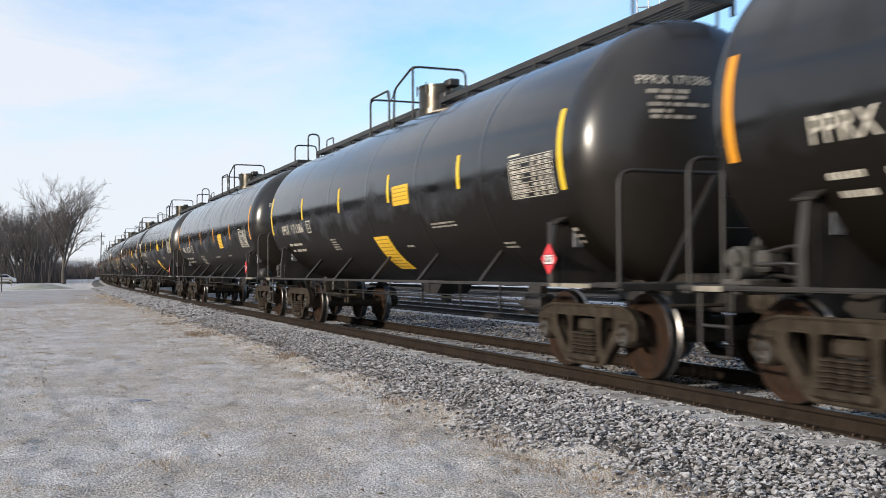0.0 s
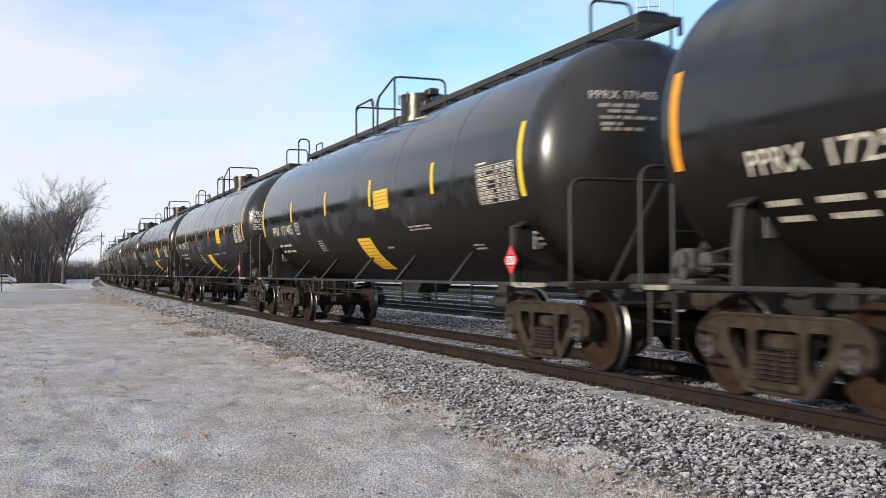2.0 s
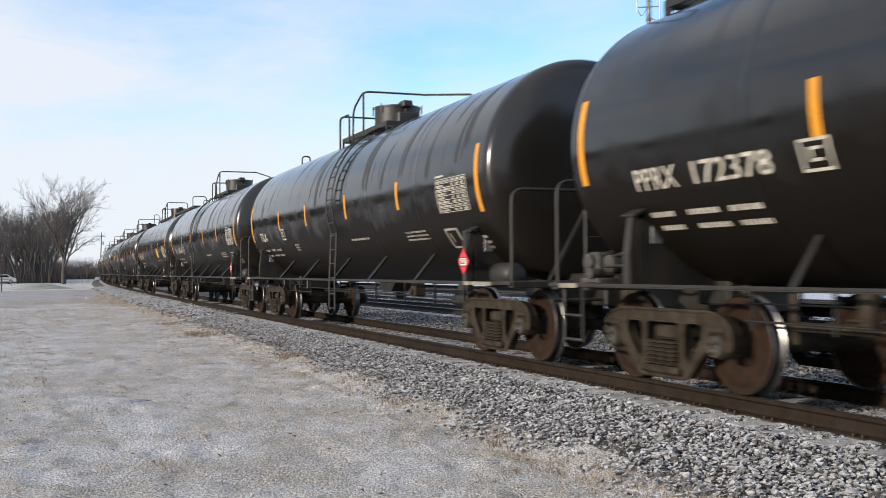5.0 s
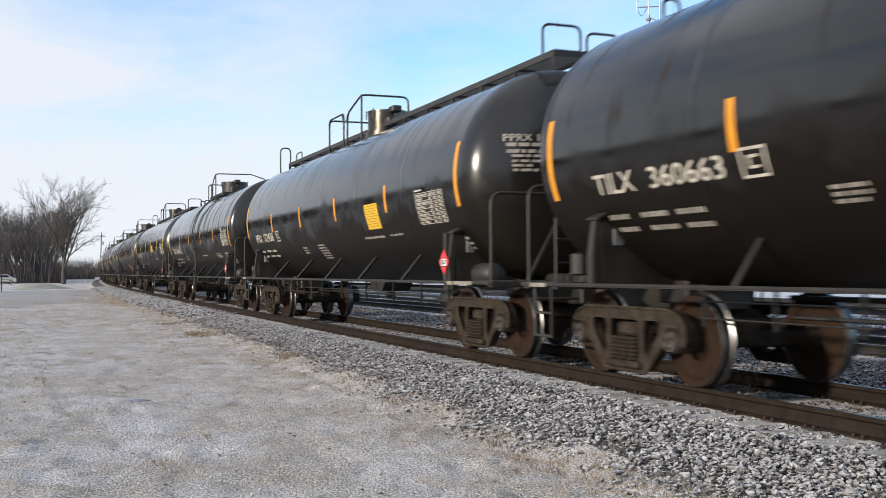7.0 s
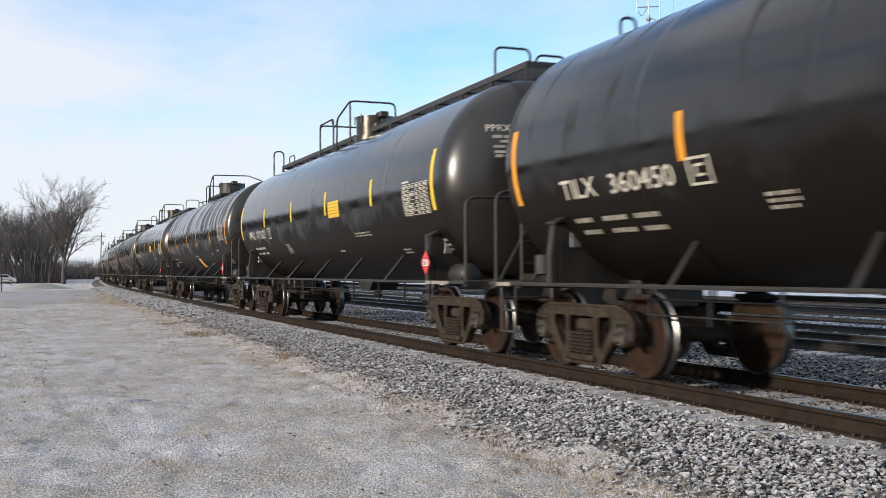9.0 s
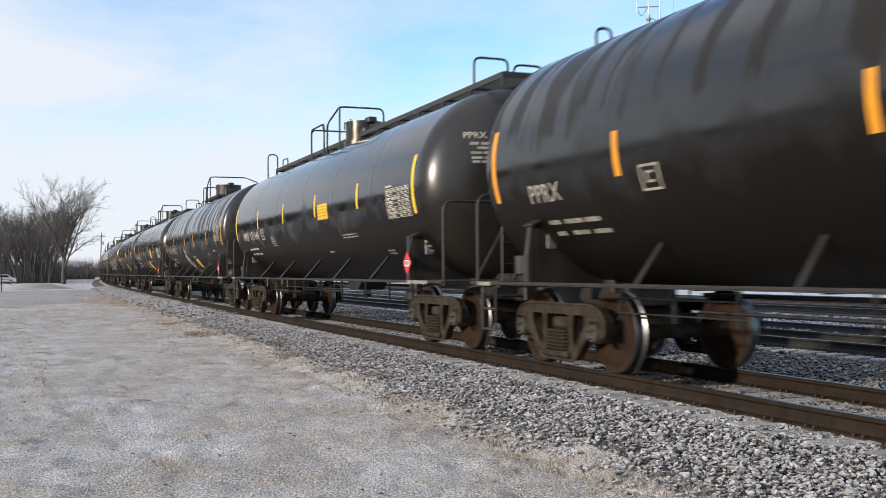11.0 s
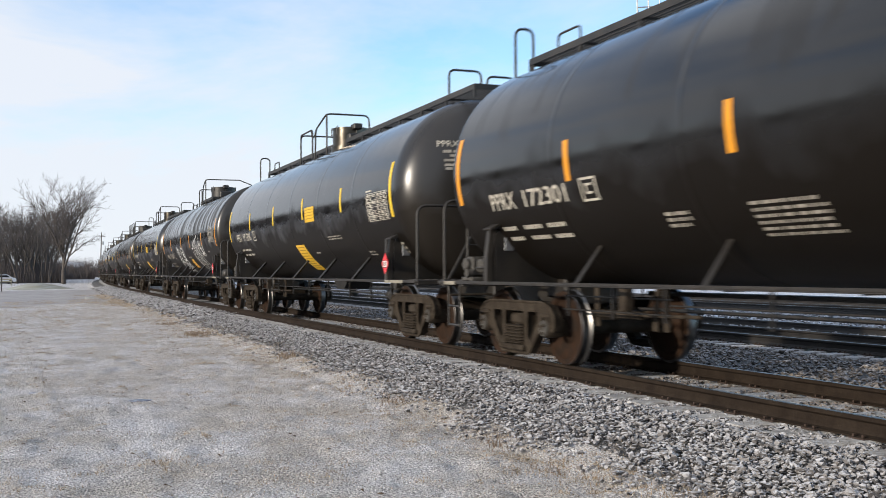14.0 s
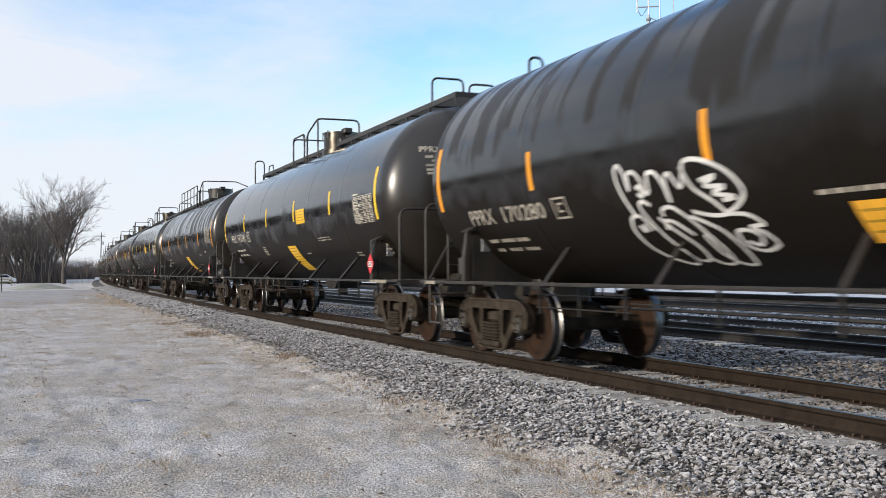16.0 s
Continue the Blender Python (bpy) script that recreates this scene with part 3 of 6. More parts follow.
# small brown clumps all over the field
fx = rng.uniform(-1.6, 4.4, 900)
fy = 4.5 + 60 * rng.random(900) ** 1.8
ok = fx < MID + np.interp(fy, [0, 6, 9, 13, 21, 40, 90], [-2.45, -2.5, -2.6, -2.45, -2.25, -2.3, -2.5])
cx, cy = np.concatenate([cx, fx[ok]]), np.concatenate([cy, fy[ok]])
X, Y, L = [], [], []
for a, b in zip(cx, cy):
    k = int(rng.integers(60, 220))
    r = rng.choice([0.03, 0.05, 0.08, 0.14, 0.22]) * (1 + b / 60)
    k = k if r > 0.1 else k // 2
    X.append(a + rng.normal(0, r, k))
    Y.append(b + rng.normal(0, r * 1.6, k))
    L.append(rng.uniform(0.012, 0.04, k) * rng.uniform(0.5, 1.3))
X, Y, L = np.concatenate(X), np.concatenate(Y), np.concatenate(L)
blades("grass_tufts", X, Y, L, rng.uniform(0.003, 0.007, len(X)) * (1 + Y / 14), (0.4, 1.4), M["tufts"], "dry brown grass tufts with frost at the ballast's edge", rng)


# ---- dry weeds at the ballast's foot ----
M["weed"] = blade_material("rusty_dry_weed", [(0.13, 0.09, 0.06), (0.26, 0.18, 0.12), (0.40, 0.32, 0.24), (0.54, 0.48, 0.41)])


def dry_weed(x0, y0, wide, tall, stems):
    """A clump of thin dead stems with side shoots."""
    V, F = [], []
    for k in range(stems):
        a, b = x0 + rng.normal(0, wide * 0.3), y0 + rng.normal(0, wide * 0.5)
        z, h, w = ground_height(a, b) - 0.01, tall * rng.uniform(0.35, 1.0), 0.0025 * (1 + y0 / 9)
        top = (a + rng.normal(0, 0.3) * h, b + rng.normal(0, 0.3) * h, z + h)
        shoots = [((a, b, z), top)]
        for q in range(3):
            u = rng.uniform(0.3, 0.9)
            p = (a + (top[0] - a) * u, b + (top[1] - b) * u, z + h * u)
            shoots.append((p, (p[0] + rng.normal(0, 0.25) * h, p[1] + rng.normal(0, 0.25) * h, p[2] + h * rng.uniform(0.05, 0.3))))
        for p, q in shoots:
            k0 = len(V)
            V += [(p[0] - w, p[1], p[2]), (p[0] + w, p[1], p[2]), q]
            F.append((k0, k0 + 1, k0 + 2))
    tagged(new("dry_weed", strip_mesh("dry_weed", V, F, [M["weed"]])), "rust-brown dead weed clump at the ballast's foot", "weed", "dry weeds at the ballast's foot", "stuff")


for spot in ((3.88, 26.3, 0.7, 0.13, 200), (3.80, 32.4, 0.6, 0.11, 80), (4.22, 18.2, 0.3, 0.13, 70), (3.96, 8.6, 0.22, 0.15, 26), (4.08, 11.6, 0.3, 0.12, 40), (3.85, 7.3, 0.2, 0.10, 20)):
    dry_weed(*spot)


# ---- fallen leaves ----
N = 300
ly = 4.6 + 26 * rng.random(N) ** 1.5
lx = rng.uniform(-1.4, 3.9, N)
M["leaf"] = blade_material("dead_brown_leaves", [(0.05, 0.032, 0.02), (0.10, 0.065, 0.04), (0.16, 0.12, 0.085)])
V, F = [], []
for a, b in zip(lx, ly):
    z, r, an = ground_height(a, b) + 0.008, rng.uniform(0.010, 0.024) * (1 + b / 30), rng.uniform(0, 6.28)
    k = len(V)
    for q in range(6):
        w = r * (1.0 if q % 3 == 0 else 0.55)
        V.append((a + w * math.cos(an + q * 1.047), b + w * math.sin(an + q * 1.047), z + rng.uniform(0, 0.016)))
    F += [(k, k + 1, k + 2), (k, k + 2, k + 3), (k, k + 3, k + 4), (k, k + 4, k + 5)]
tagged(new("fallen_leaves", strip_mesh("fallen_leaves", V, F, [M["leaf"]])), "dead brown leaves scattered on the frosted grass", "leaves", kind="stuff")


# ---- bluish shade of two hollows in the grass, put in as flat slabs ----
M["hollow_shade"] = material("blue_white_shade", (0.42, 0.45, 0.53), 0.5, 0, 0, 14, (0.13, 0.155, 0.23), 0.004, 30, 0.2)
for x0, y0, w0, sd in ((1.22, 13.4, 0.21, 1), (0.05, 14.8, 0.16, 2)):
    rr = random.Random(sd)
    bm = bmesh.new()
    top = [bm.verts.new((x0 + w0 * rr.uniform(0.5, 1.0) * math.cos(k * 0.524), y0 + 0.5 * w0 * rr.uniform(0.5, 1.0) * math.sin(k * 0.524), 0)) for k in range(12)]
    zz = sum(ground_height(v.co.x, v.co.y) for v in top) / 12 + 0.004
    for v in top:
        v.co.z = zz
    f = bm.faces.new(top)
    g = bmesh.ops.extrude_face_region(bm, geom=[f])
    bmesh.ops.translate(bm, vec=(0, 0, -0.05), verts=[v for v in g["geom"] if isinstance(v, bmesh.types.BMVert)])
    bmesh.ops.recalc_face_normals(bm, faces=bm.faces[:])
    tagged(part("shade_patch", bm, M["hollow_shade"]), "small bluish sheet for the shade of a hollow in the frosted grass", "ice patch")


# ---- mound ----
def mound():
    V, F, n, m = [], [], 36, 10
    for j in range(m + 1):
        q = j / m
        for k in range(n):
            a = 2 * math.pi * k / n
            w = 1 + 0.10 * math.sin(3 * a + 1)
            V.append((0.2 + 3.9 * q * w * math.cos(a), 113 + 6 * q * w * math.sin(a), GROUND - 0.03 + 0.62 * (0.5 + 0.5 * math.cos(math.pi * q)) ** 0.9))
    for j in range(m):
        for k in range(n):
            F.append((j * n + k, j * n + (k + 1) % n, (j + 1) * n + (k + 1) % n, (j + 1) * n + k))
    tagged(new("mound", strip_mesh("mound", V, F, [M["mound"]], True)), "low earth mound with frosted greenish grass", "mound", kind="structure")


M["mound"] = material("frosted_green_grass", (0.40, 0.40, 0.35), 0.95, 0, 0, 0.8, (0.27, 0.255, 0.19), 0.03, 20, 0.3)
mound()


# ---- bare trees ----
def grow(seed, height, r0, spread, twigs, first=0.22, stems=1, depth=4, fan=0):
    """Tapered limbs that fork into ever finer twigs. Returns two vertex and face lists: wood and twigs."""
    rnd = random.Random(seed)
    wander = 0.18 if fan else 0.085
    wood, fine = ([], []), ([], [])

    def tube(store, a, b, ra, rb, n):
        V, F = store
        d = (b - a).normalized()
        u = d.orthogonal().normalized()
        w = d.cross(u)
        k0 = len(V)
        for p, r in ((a, ra), (b, rb)):
            for k in range(n):
                an = 2 * math.pi * k / n
                V.append(p + u * (r * math.cos(an)) + w * (r * math.sin(an)))
        for k in range(n):
            F.append((k0 + k, k0 + (k + 1) % n, k0 + n + (k + 1) % n, k0 + n + k))

    def limb(p, d, length, r, level):
        seg = max(2, int(5 - level * 0.6))
        pts = [p]
        for k in range(seg):
            d = (d + Vector((rnd.gauss(0, wander), rnd.gauss(0, wander), rnd.gauss(0.055, 0.07)))).normalized()
            q = p + d * (length / seg)
            ra, rb = r * (1 - 0.6 * k / seg), r * (1 - 0.6 * (k + 1) / seg)
            tube(wood if level < 3 else fine, p, q, max(ra, 0.014), max(rb, 0.011), 7 if level == 0 else 5 if level < 3 else 3)
            p = q
            pts.append((q, d, rb))
            if level < depth and (level > 0 or (k + 1) / seg > first):
                for _ in range(twigs if level > 0 else twigs + 1):
                    if rnd.random() < (0.84 if fan else 0.72):
                        an, tilt = rnd.uniform(0, 6.283), rnd.uniform(0.35, 0.35 + spread)
                        u = d.orthogonal().normalized()
                        side = u * math.cos(an) + d.cross(u) * math.sin(an)
                        nd = (d * math.cos(tilt) + side * math.sin(tilt)).normalized()
                        limb(q, nd, length * rnd.uniform(0.36, 0.58) * (1.15 - 0.45 * k / seg if level == 0 else 1.0), rb * rnd.uniform(0.5, 0.75), level + 1)
    if fan:                                   # a short bole that forks into steep main limbs
        fork = Vector((0.12, 0, height * 0.14))
        tube(wood, Vector((0, 0, -0.1)), fork, r0 * 1.25, r0, 9)
        for k in range(fan):
            an, tilt = 6.283 * k / fan + rnd.uniform(-0.4, 0.4), (0.06, 0.22, 0.34)[k % 3] * rnd.uniform(0.85, 1.15)
            up = fork + Vector((0, 0, (k // 2) * height * 0.045))
            if k > 1:
                tube(wood, fork, up, r0 * 0.8, r0 * 0.6, 7)
            limb(up, Vector((math.cos(an) * math.sin(tilt), math.sin(an) * math.sin(tilt), math.cos(tilt))), height * (0.51 - 0.012 * k), r0 * 0.58, 1)
        return wood, fine
    for s in range(stems):
        lean = Vector((rnd.gauss(0, 0.10), rnd.gauss(0, 0.10), 1)) if stems > 1 else Vector((0.02, 0, 1))
        limb(Vector((rnd.gauss(0, 0.1) * (stems > 1), rnd.gauss(0, 0.1) * (stems > 1), 0)), lean.normalized(), height * 0.62, r0, 0)
    return wood, fine


def bare_tree(seed, height, r0, spread, twigs, label, first=0.22, stems=1, depth=4, fan=0):
    wood, fine = grow(seed, height, r0, spread, twigs, first, stems, depth, fan)
    t = tagged(new("bare_tree"), label, "tree", "bare trees at the field's edge")
    a = new("trunk", strip_mesh("trunk", wood[0], wood[1], [M["bark"]], True))
    b = new("crown", strip_mesh("crown", fine[0], fine[1], [M["twig"]]))
    a.parent = b.parent = t
    return t


big = bare_tree(131, 15.9, 0.30, 0.50, 3, "tall bare tree with a rounded spreading crown beside the track", 0.18, 1, 4, 7)
big.matrix_basis = pose(3.9, 158, GROUND - 0.05, 0, 0, 270)
kinds = [bare_tree(21, 12.8, 0.17, 0.30, 2, "slender bare tree in a winter thicket", 0.35), bare_tree(22, 13.8, 0.20, 0.32, 2, "bare tree with upright limbs in a winter thicket", 0.3),
         bare_tree(23, 11.6, 0.14, 0.32, 2, "thin bare tree in a winter thicket", 0.3, 2)]
rnd = random.Random(5)
spots = []
for k in range(66):
    y0 = rnd.uniform(172, 235)
    spots.append((rnd.uniform(-0.075, 0.014) * y0, y0, rnd.uniform(0.8, 1.12)))
for k, (x0, y0, sc) in enumerate(spots):
    src = kinds[k % 3]
    m = pose(x0, y0, GROUND - 0.05, 0, 0, rnd.uniform(0, 360))
    if k < 3:
        src.matrix_basis = m
    else:
        copy_thing(src, m)


def brush(name, spans, count, mat, label, rng, thick=1.0):
    """Dense leafless undergrowth: thin stems of many heights."""
    V, F = [], []
    for (x0, x1, y0, y1, h0, h1), n in zip(spans, count):
        x, y = rng.uniform(x0, x1, n), rng.uniform(y0, y1, n)
        h = (h0 + (h1 - h0) * rng.random(n) ** 1.6) * (0.7 + 0.3 * np.sin(x * 0.7 + y * 0.13))
        lx, ly = rng.normal(0, 0.30, n) * h, rng.normal(0, 0.10, n) * h
        w = rng.uniform(0.02, 0.06, n) * thick
        k = len(V)
        for i in range(n):
            a = rng.uniform(0, 3.14)
            cx, cy = math.cos(a) * w[i], math.sin(a) * w[i]
            V += [(x[i] - cx, y[i] - cy, GROUND - 0.05), (x[i] + cx, y[i] + cy, GROUND - 0.05), (x[i] + lx[i], y[i] + ly[i], GROUND + h[i])]
            F.append((k, k + 1, k + 2))
            k += 3
    return tagged(new(name, strip_mesh(name, V, F, [mat])), label, "undergrowth", kind="stuff")


M["brush"] = material("grey_brown_stems", (0.07, 0.058, 0.053), 0.95, 0, 0, 0.15, (0.11, 0.094, 0.088))
brush("thicket", [(-22, 4.0, 176, 240, 1.0, 5.5), (-25, 5, 240, 262, 2, 7), (2, 14, 270, 330, 1.5, 6.5), (8, 16, 330, 350, 3, 6.5), (10, 48, 390, 430, 3, 9)], [26000, 16000, 12000, 6000, 9000], M["brush"],
      "grey-brown leafless undergrowth behind the field", rng, 1.4)
# woods behind the camera and on the far side, that close the place
brush("far_woods", [(-115, -90, -120, 260, 5, 15), (-110, 120, -115, -90, 4, 15), (140, 190, -120, 330, 3, 12), (-112, -24, 180, 262, 6, 19)], [16000, 12000, 9000, 26000], M["brush"], "distant leafless woods round the fields", rng, 10.0)


# ---- utility pole, shed, parked car, mast ----
def utility_pole(m):
    p = tagged(new("utility_pole"), "weathered timber utility pole with a crossarm", "utility pole")
    bm = bmesh.new()
    add_tube(bm, [(0, 0, 0), (0, 0, 6), (0, 0, 11.8)], 0.17, 10, 0.11)
    part("shaft", bm, M["pole"], p, smooth=40)
    bm = bmesh.new()
    add_box(bm, -0.95, 0.95, -0.22, -0.10, 10.75, 10.90, 0.01)
    part("crossarm", bm, M["pole"], p)
    for x in (-0.85, -0.4, 0.4, 0.85):
        bm = bmesh.new()
        add_lathe(bm, [(10.90, 0.03), (10.98, 0.07), (11.02, 0.04), (11.07, 0.06), (11.11, 0.02)], 8, "z", (x, -0.16, 0))
        part("insulator", bm, M["galv"], p)
    bm = bmesh.new()
    add_lathe(bm, [(8.7, 0.05), (8.72, 0.24), (9.5, 0.24), (9.55, 0.08)], 12, "z", (0.42, 0, 0))
    part("transformer", bm, M["galv"], p, smooth=40)
    p.matrix_basis = m
    return p


utility_pole(pose(15.2, 268, GROUND, 0, 1.5, 0))
utility_pole(pose(-9, 275, GROUND))
for z, x in ((11.0, -0.85), (11.0, 0.85)):
    bm = bmesh.new()
    add_tube(bm, [(15.2 + x + (-24.2) * k / 12, 268 + 7 * k / 12, GROUND + z - 3.2 * (k / 12) * (1 - k / 12)) for k in range(13)], 0.02, 4)
    tagged(part("power_line", bm, M["steel_dark"]), "thin dark overhead line sagging between poles", "cable")

M["shed"] = material("blue_grey_metal_siding", (0.16, 0.20, 0.24), 0.6, 0, 0.25, 0.5, None, 0.01, 6, 0.1)
M["roof"] = material("frosted_metal_roof", (0.45, 0.47, 0.50), 0.6, 0, 0.2, 0.5)
shed = tagged(new("shed"), "low blue-grey metal shed with a frosted roof", "building")
bm = bmesh.new()
add_box(bm, -4, 4, -3, 3, 0, 3.4)
part("wall", bm, M["shed"], shed)
bm = bmesh.new()
f = bm.faces.new([bm.verts.new(v) for v in ((-4.3, -3.3, 3.4), (-4.3, 3.3, 3.4), (-4.3, 0, 4.7))])
g = bmesh.ops.extrude_face_region(bm, geom=[f])
bmesh.ops.translate(bm, vec=(8.6, 0, 0), verts=[v for v in g["geom"] if isinstance(v, bmesh.types.BMVert)])
bmesh.ops.recalc_face_normals(bm, faces=bm.faces[:])
part("roof", bm, M["roof"], shed)
bm = bmesh.new()
add_box(bm, -1.2, 1.2, -3.04, -3.0, 0, 2.6, 0.01)
part("door", bm, M["roof"], shed)
shed.matrix_basis = pose(9.0, 318, GROUND)

M["car_white"] = material("white_car_paint", (0.75, 0.76, 0.78), 0.3, 0, 0.05, 1)
M["glass_dark"] = material("dark_car_glass", (0.02, 0.022, 0.025), 0.08, 0, 0.1, 2)
M["tyre"] = material("black_rubber", (0.02, 0.02, 0.02), 0.85, 0, 0.2, 8)


def parked_car(m):
    c = tagged(new("parked_car"), "white car parked beside the bare trees", "car")
    prof = [(-2.2, 0.35), (-2.25, 0.75), (-2.05, 0.92), (-1.2, 0.98), (-0.7, 1.42), (0.9, 1.46), (1.6, 1.0), (2.1, 0.92), (2.2, 0.6), (2.15, 0.35)]
    bm = bmesh.new()
    f = bm.faces.new([bm.verts.new((x, -0.85, z)) for x, z in prof])
    g = bmesh.ops.extrude_face_region(bm, geom=[f])
    bmesh.ops.translate(bm, vec=(0, 1.7, 0), verts=[v for v in g["geom"] if isinstance(v, bmesh.types.BMVert)])
    bmesh.ops.recalc_face_normals(bm, faces=bm.faces[:])
    bmesh.ops.bevel(bm, geom=bm.edges[:], offset=0.06, segments=2, affect="EDGES")
    part("body", bm, M["car_white"], c, smooth=40)
    for y in (-0.862, 0.862):
        bm = bmesh.new()
        bm.faces.new([bm.verts.new((x, y, z)) for x, z in ((-1.05, 1.02), (1.35, 1.02), (0.82, 1.36), (-0.66, 1.34))])
        part("side_window", bm, M["glass_dark"], c)
        for x in (-1.35, 1.35):
            bm = bmesh.new()
            add_lathe(bm, [(-0.1, 0.2), (-0.1, 0.32), (0.1, 0.32), (0.1, 0.2)], 20, "y", (x, y * 0.95, 0.32))
            part("wheel", bm, M["tyre"], c)
    c.matrix_basis = m
    return c


parked_car(pose(-4.9, 168, GROUND, 0, 0, 12))
M["timber"] = material("pale_timber", (0.42, 0.38, 0.28), 0.85, 0, 0.3, 2)
bar = tagged(new("timber_barrier"), "low pale timber barrier beside the mound", "barrier")
for z in (0.45, 0.75):
    bm = bmesh.new()
    add_box(bm, -2.4, 1.1, -0.04, 0.04, z, z + 0.18, 0.01)
    part("rail_board", bm, M["timber"], bar)
for x in (-2.2, -0.6, 1.0):
    bm = bmesh.new()
    add_box(bm, x - 0.06, x + 0.06, 0.04, 0.16, 0, 0.95, 0.01)
    part("post", bm, M["timber"], bar)
bar.matrix_basis = pose(-3.9, 146, GROUND)
bm = bmesh.new()
add_tube(bm, [(-2.75, 99, GROUND), (-2.75, 99, GROUND + 1.7)], 0.05, 8)
tagged(part("marker_post", bm, M["steel_dark"]), "thin dark marker post in the frosted grass", "post")

M["concrete"] = material("pale_concrete", (0.55, 0.54, 0.52), 0.9, 0, 0.25, 6, None, 0.004, 40, 0.15)
bm = bmesh.new()
add_box(bm, 2.9, 3.42, 66.8, 67.2, GROUND - 0.04, GROUND + 0.13, 0.02)
tagged(part("concrete_block", bm, M["concrete"]), "pale concrete block lying in the frosted grass", "concrete block")

mast = tagged(new("antenna_mast"), "grey steel antenna mast with a forked head", "antenna mast")
bm = bmesh.new()
add_tube(bm, [(0, 0, 0), (0, 0, 21.4)], 0.14, 12, 0.11)
add_lathe(bm, [(20.9, 0.16), (21.0, 0.2), (21.1, 0.16)], 12, "z")
part("pole", bm, M["galv"], mast, smooth=40)
bm = bmesh.new()
add_tube(bm, [(0, 0, 21.3), (0, 0, 24.0)], 0.06, 8)
part("whip", bm, M["galv"], mast)
bm = bmesh.new()
add_tube(bm, [(-0.85, 0, 22.0), (0.85, 0, 22.0)], 0.05, 8)
part("yoke", bm, M["galv"], mast)
for x, z0, z1 in ((-0.85, 21.6, 24.0), (0.85, 20.6, 24.0)):
    bm = bmesh.new()
    add_tube(bm, [(x, 0, z0), (x, 0, z1)], 0.055, 8)
    part("dipole", bm, M["galv"], mast)
bm = bmesh.new()
add_tube(bm, rounded([(0, 0, 21.2), (0.6, 0, 20.9), (1.9, 0, 21.0), (1.9, 0, 24.0)], 0.2), 0.035, 7)
part("side_arm", bm, M["galv"], mast)
bm = bmesh.new()
add_tube(bm, rounded([(-0.8, 0, 21.8), (-0.55, 0, 21.2), (-0.1, 0, 21.9)], 0.3), 0.02, 6)
part("feed_cable", bm, M["steel_dark"], mast)
mast.matrix_basis = pose(44.1, 66.6, GROUND, 0, 0, -33)


# ---- tank cars ----
TR, TZ, CYL, CYL_A = 1.51, 2.485, 7.36, 7.64    # tank radius, axis height, ends of the straight shell
HEAD_A = 0.48          # depth of the domed end at the far side
PITCH, SPEED = 17.5, 17.119
LIFT = 0.004


def on_shell(x, deg_or_v, lift=LIFT):
    return Vector((x, (TR + lift) * math.cos(deg_or_v), TZ + (TR + lift) * math.sin(deg_or_v)))


def add_patch(bm, x0, x1, d0, d1, lift=LIFT, mat=0):
    """A rectangle of paint or tape on the shell, camera side; x0 is its left edge as it is read."""
    n = max(1, int(abs(d1 - d0) / 3.0))
    rows = [[bm.verts.new(on_shell(x, radians(d0 + (d1 - d0) * i / n), lift)) for x in (x0, x1)] for i in range(n + 1)]
    for a, b in zip(rows, rows[1:]):
        f = bm.faces.new((a[0], a[1], b[1], b[0]))
        f.material_index = mat


def add_bars(bm, x0, x1, d_top, d_bot, rows, seed, fill=0.85, thick=0.6, words=True):
    """Unreadable lines of lettering: bars with gaps between the words."""
    rnd = random.Random(seed)
    h = (d_top - d_bot) / rows
    for r in range(rows):
        top = d_top - r * h
        x, end = x0, x0 - (x0 - x1) * rnd.uniform(fill, 1.0)
        while x > end + 0.02:
            w = rnd.uniform(0.04, 0.15) if words else x - end
            w = min(w, x - end)
            add_patch(bm, x, x - w, top - h * thick, top)
            x -= w + rnd.uniform(0.02, 0.05)


def text_bm(txt, width, height, bold=0.0):
    cu = bpy.data.curves.new("lettering", "FONT")
    cu.body, cu.size, cu.offset = txt, 1.0, bold
    cu.resolution_u = 2
    ob = bpy.data.objects.new("lettering", cu)
    me = bpy.data.meshes.new_from_object(ob)
    bm = bmesh.new()
    bm.from_mesh(me)
    bpy.data.objects.remove(ob)
    bpy.data.curves.remove(cu)
    bpy.data.meshes.remove(me)
    xs, ys = [v.co.x for v in bm.verts], [v.co.y for v in bm.verts]
    x0, x1, y0, y1 = min(xs), max(xs), min(ys), max(ys)
    for v in bm.verts:
        v.co = Vector(((v.co.x - x0) / (x1 - x0) * width, (v.co.y - y0) / (y1 - y0) * height, 0))
    for i in (1, 2, 3):
        bmesh.ops.bisect_plane(bm, geom=bm.verts[:] + bm.edges[:] + bm.faces[:], plane_co=(0, height * i / 4, 0), plane_no=(0, 1, 0))
    return bm


def wrapped_text(txt, x0, x1, deg, height, bold=0.0):
    bm = text_bm(txt, x0 - x1, height, bold)
    for v in bm.verts:
        v.co = on_shell(x0 - v.co.x, radians(deg) + v.co.y / TR)
    bmesh.ops.reverse_faces(bm, faces=[f for f in bm.faces if f.normal.y < 0])
    return bm


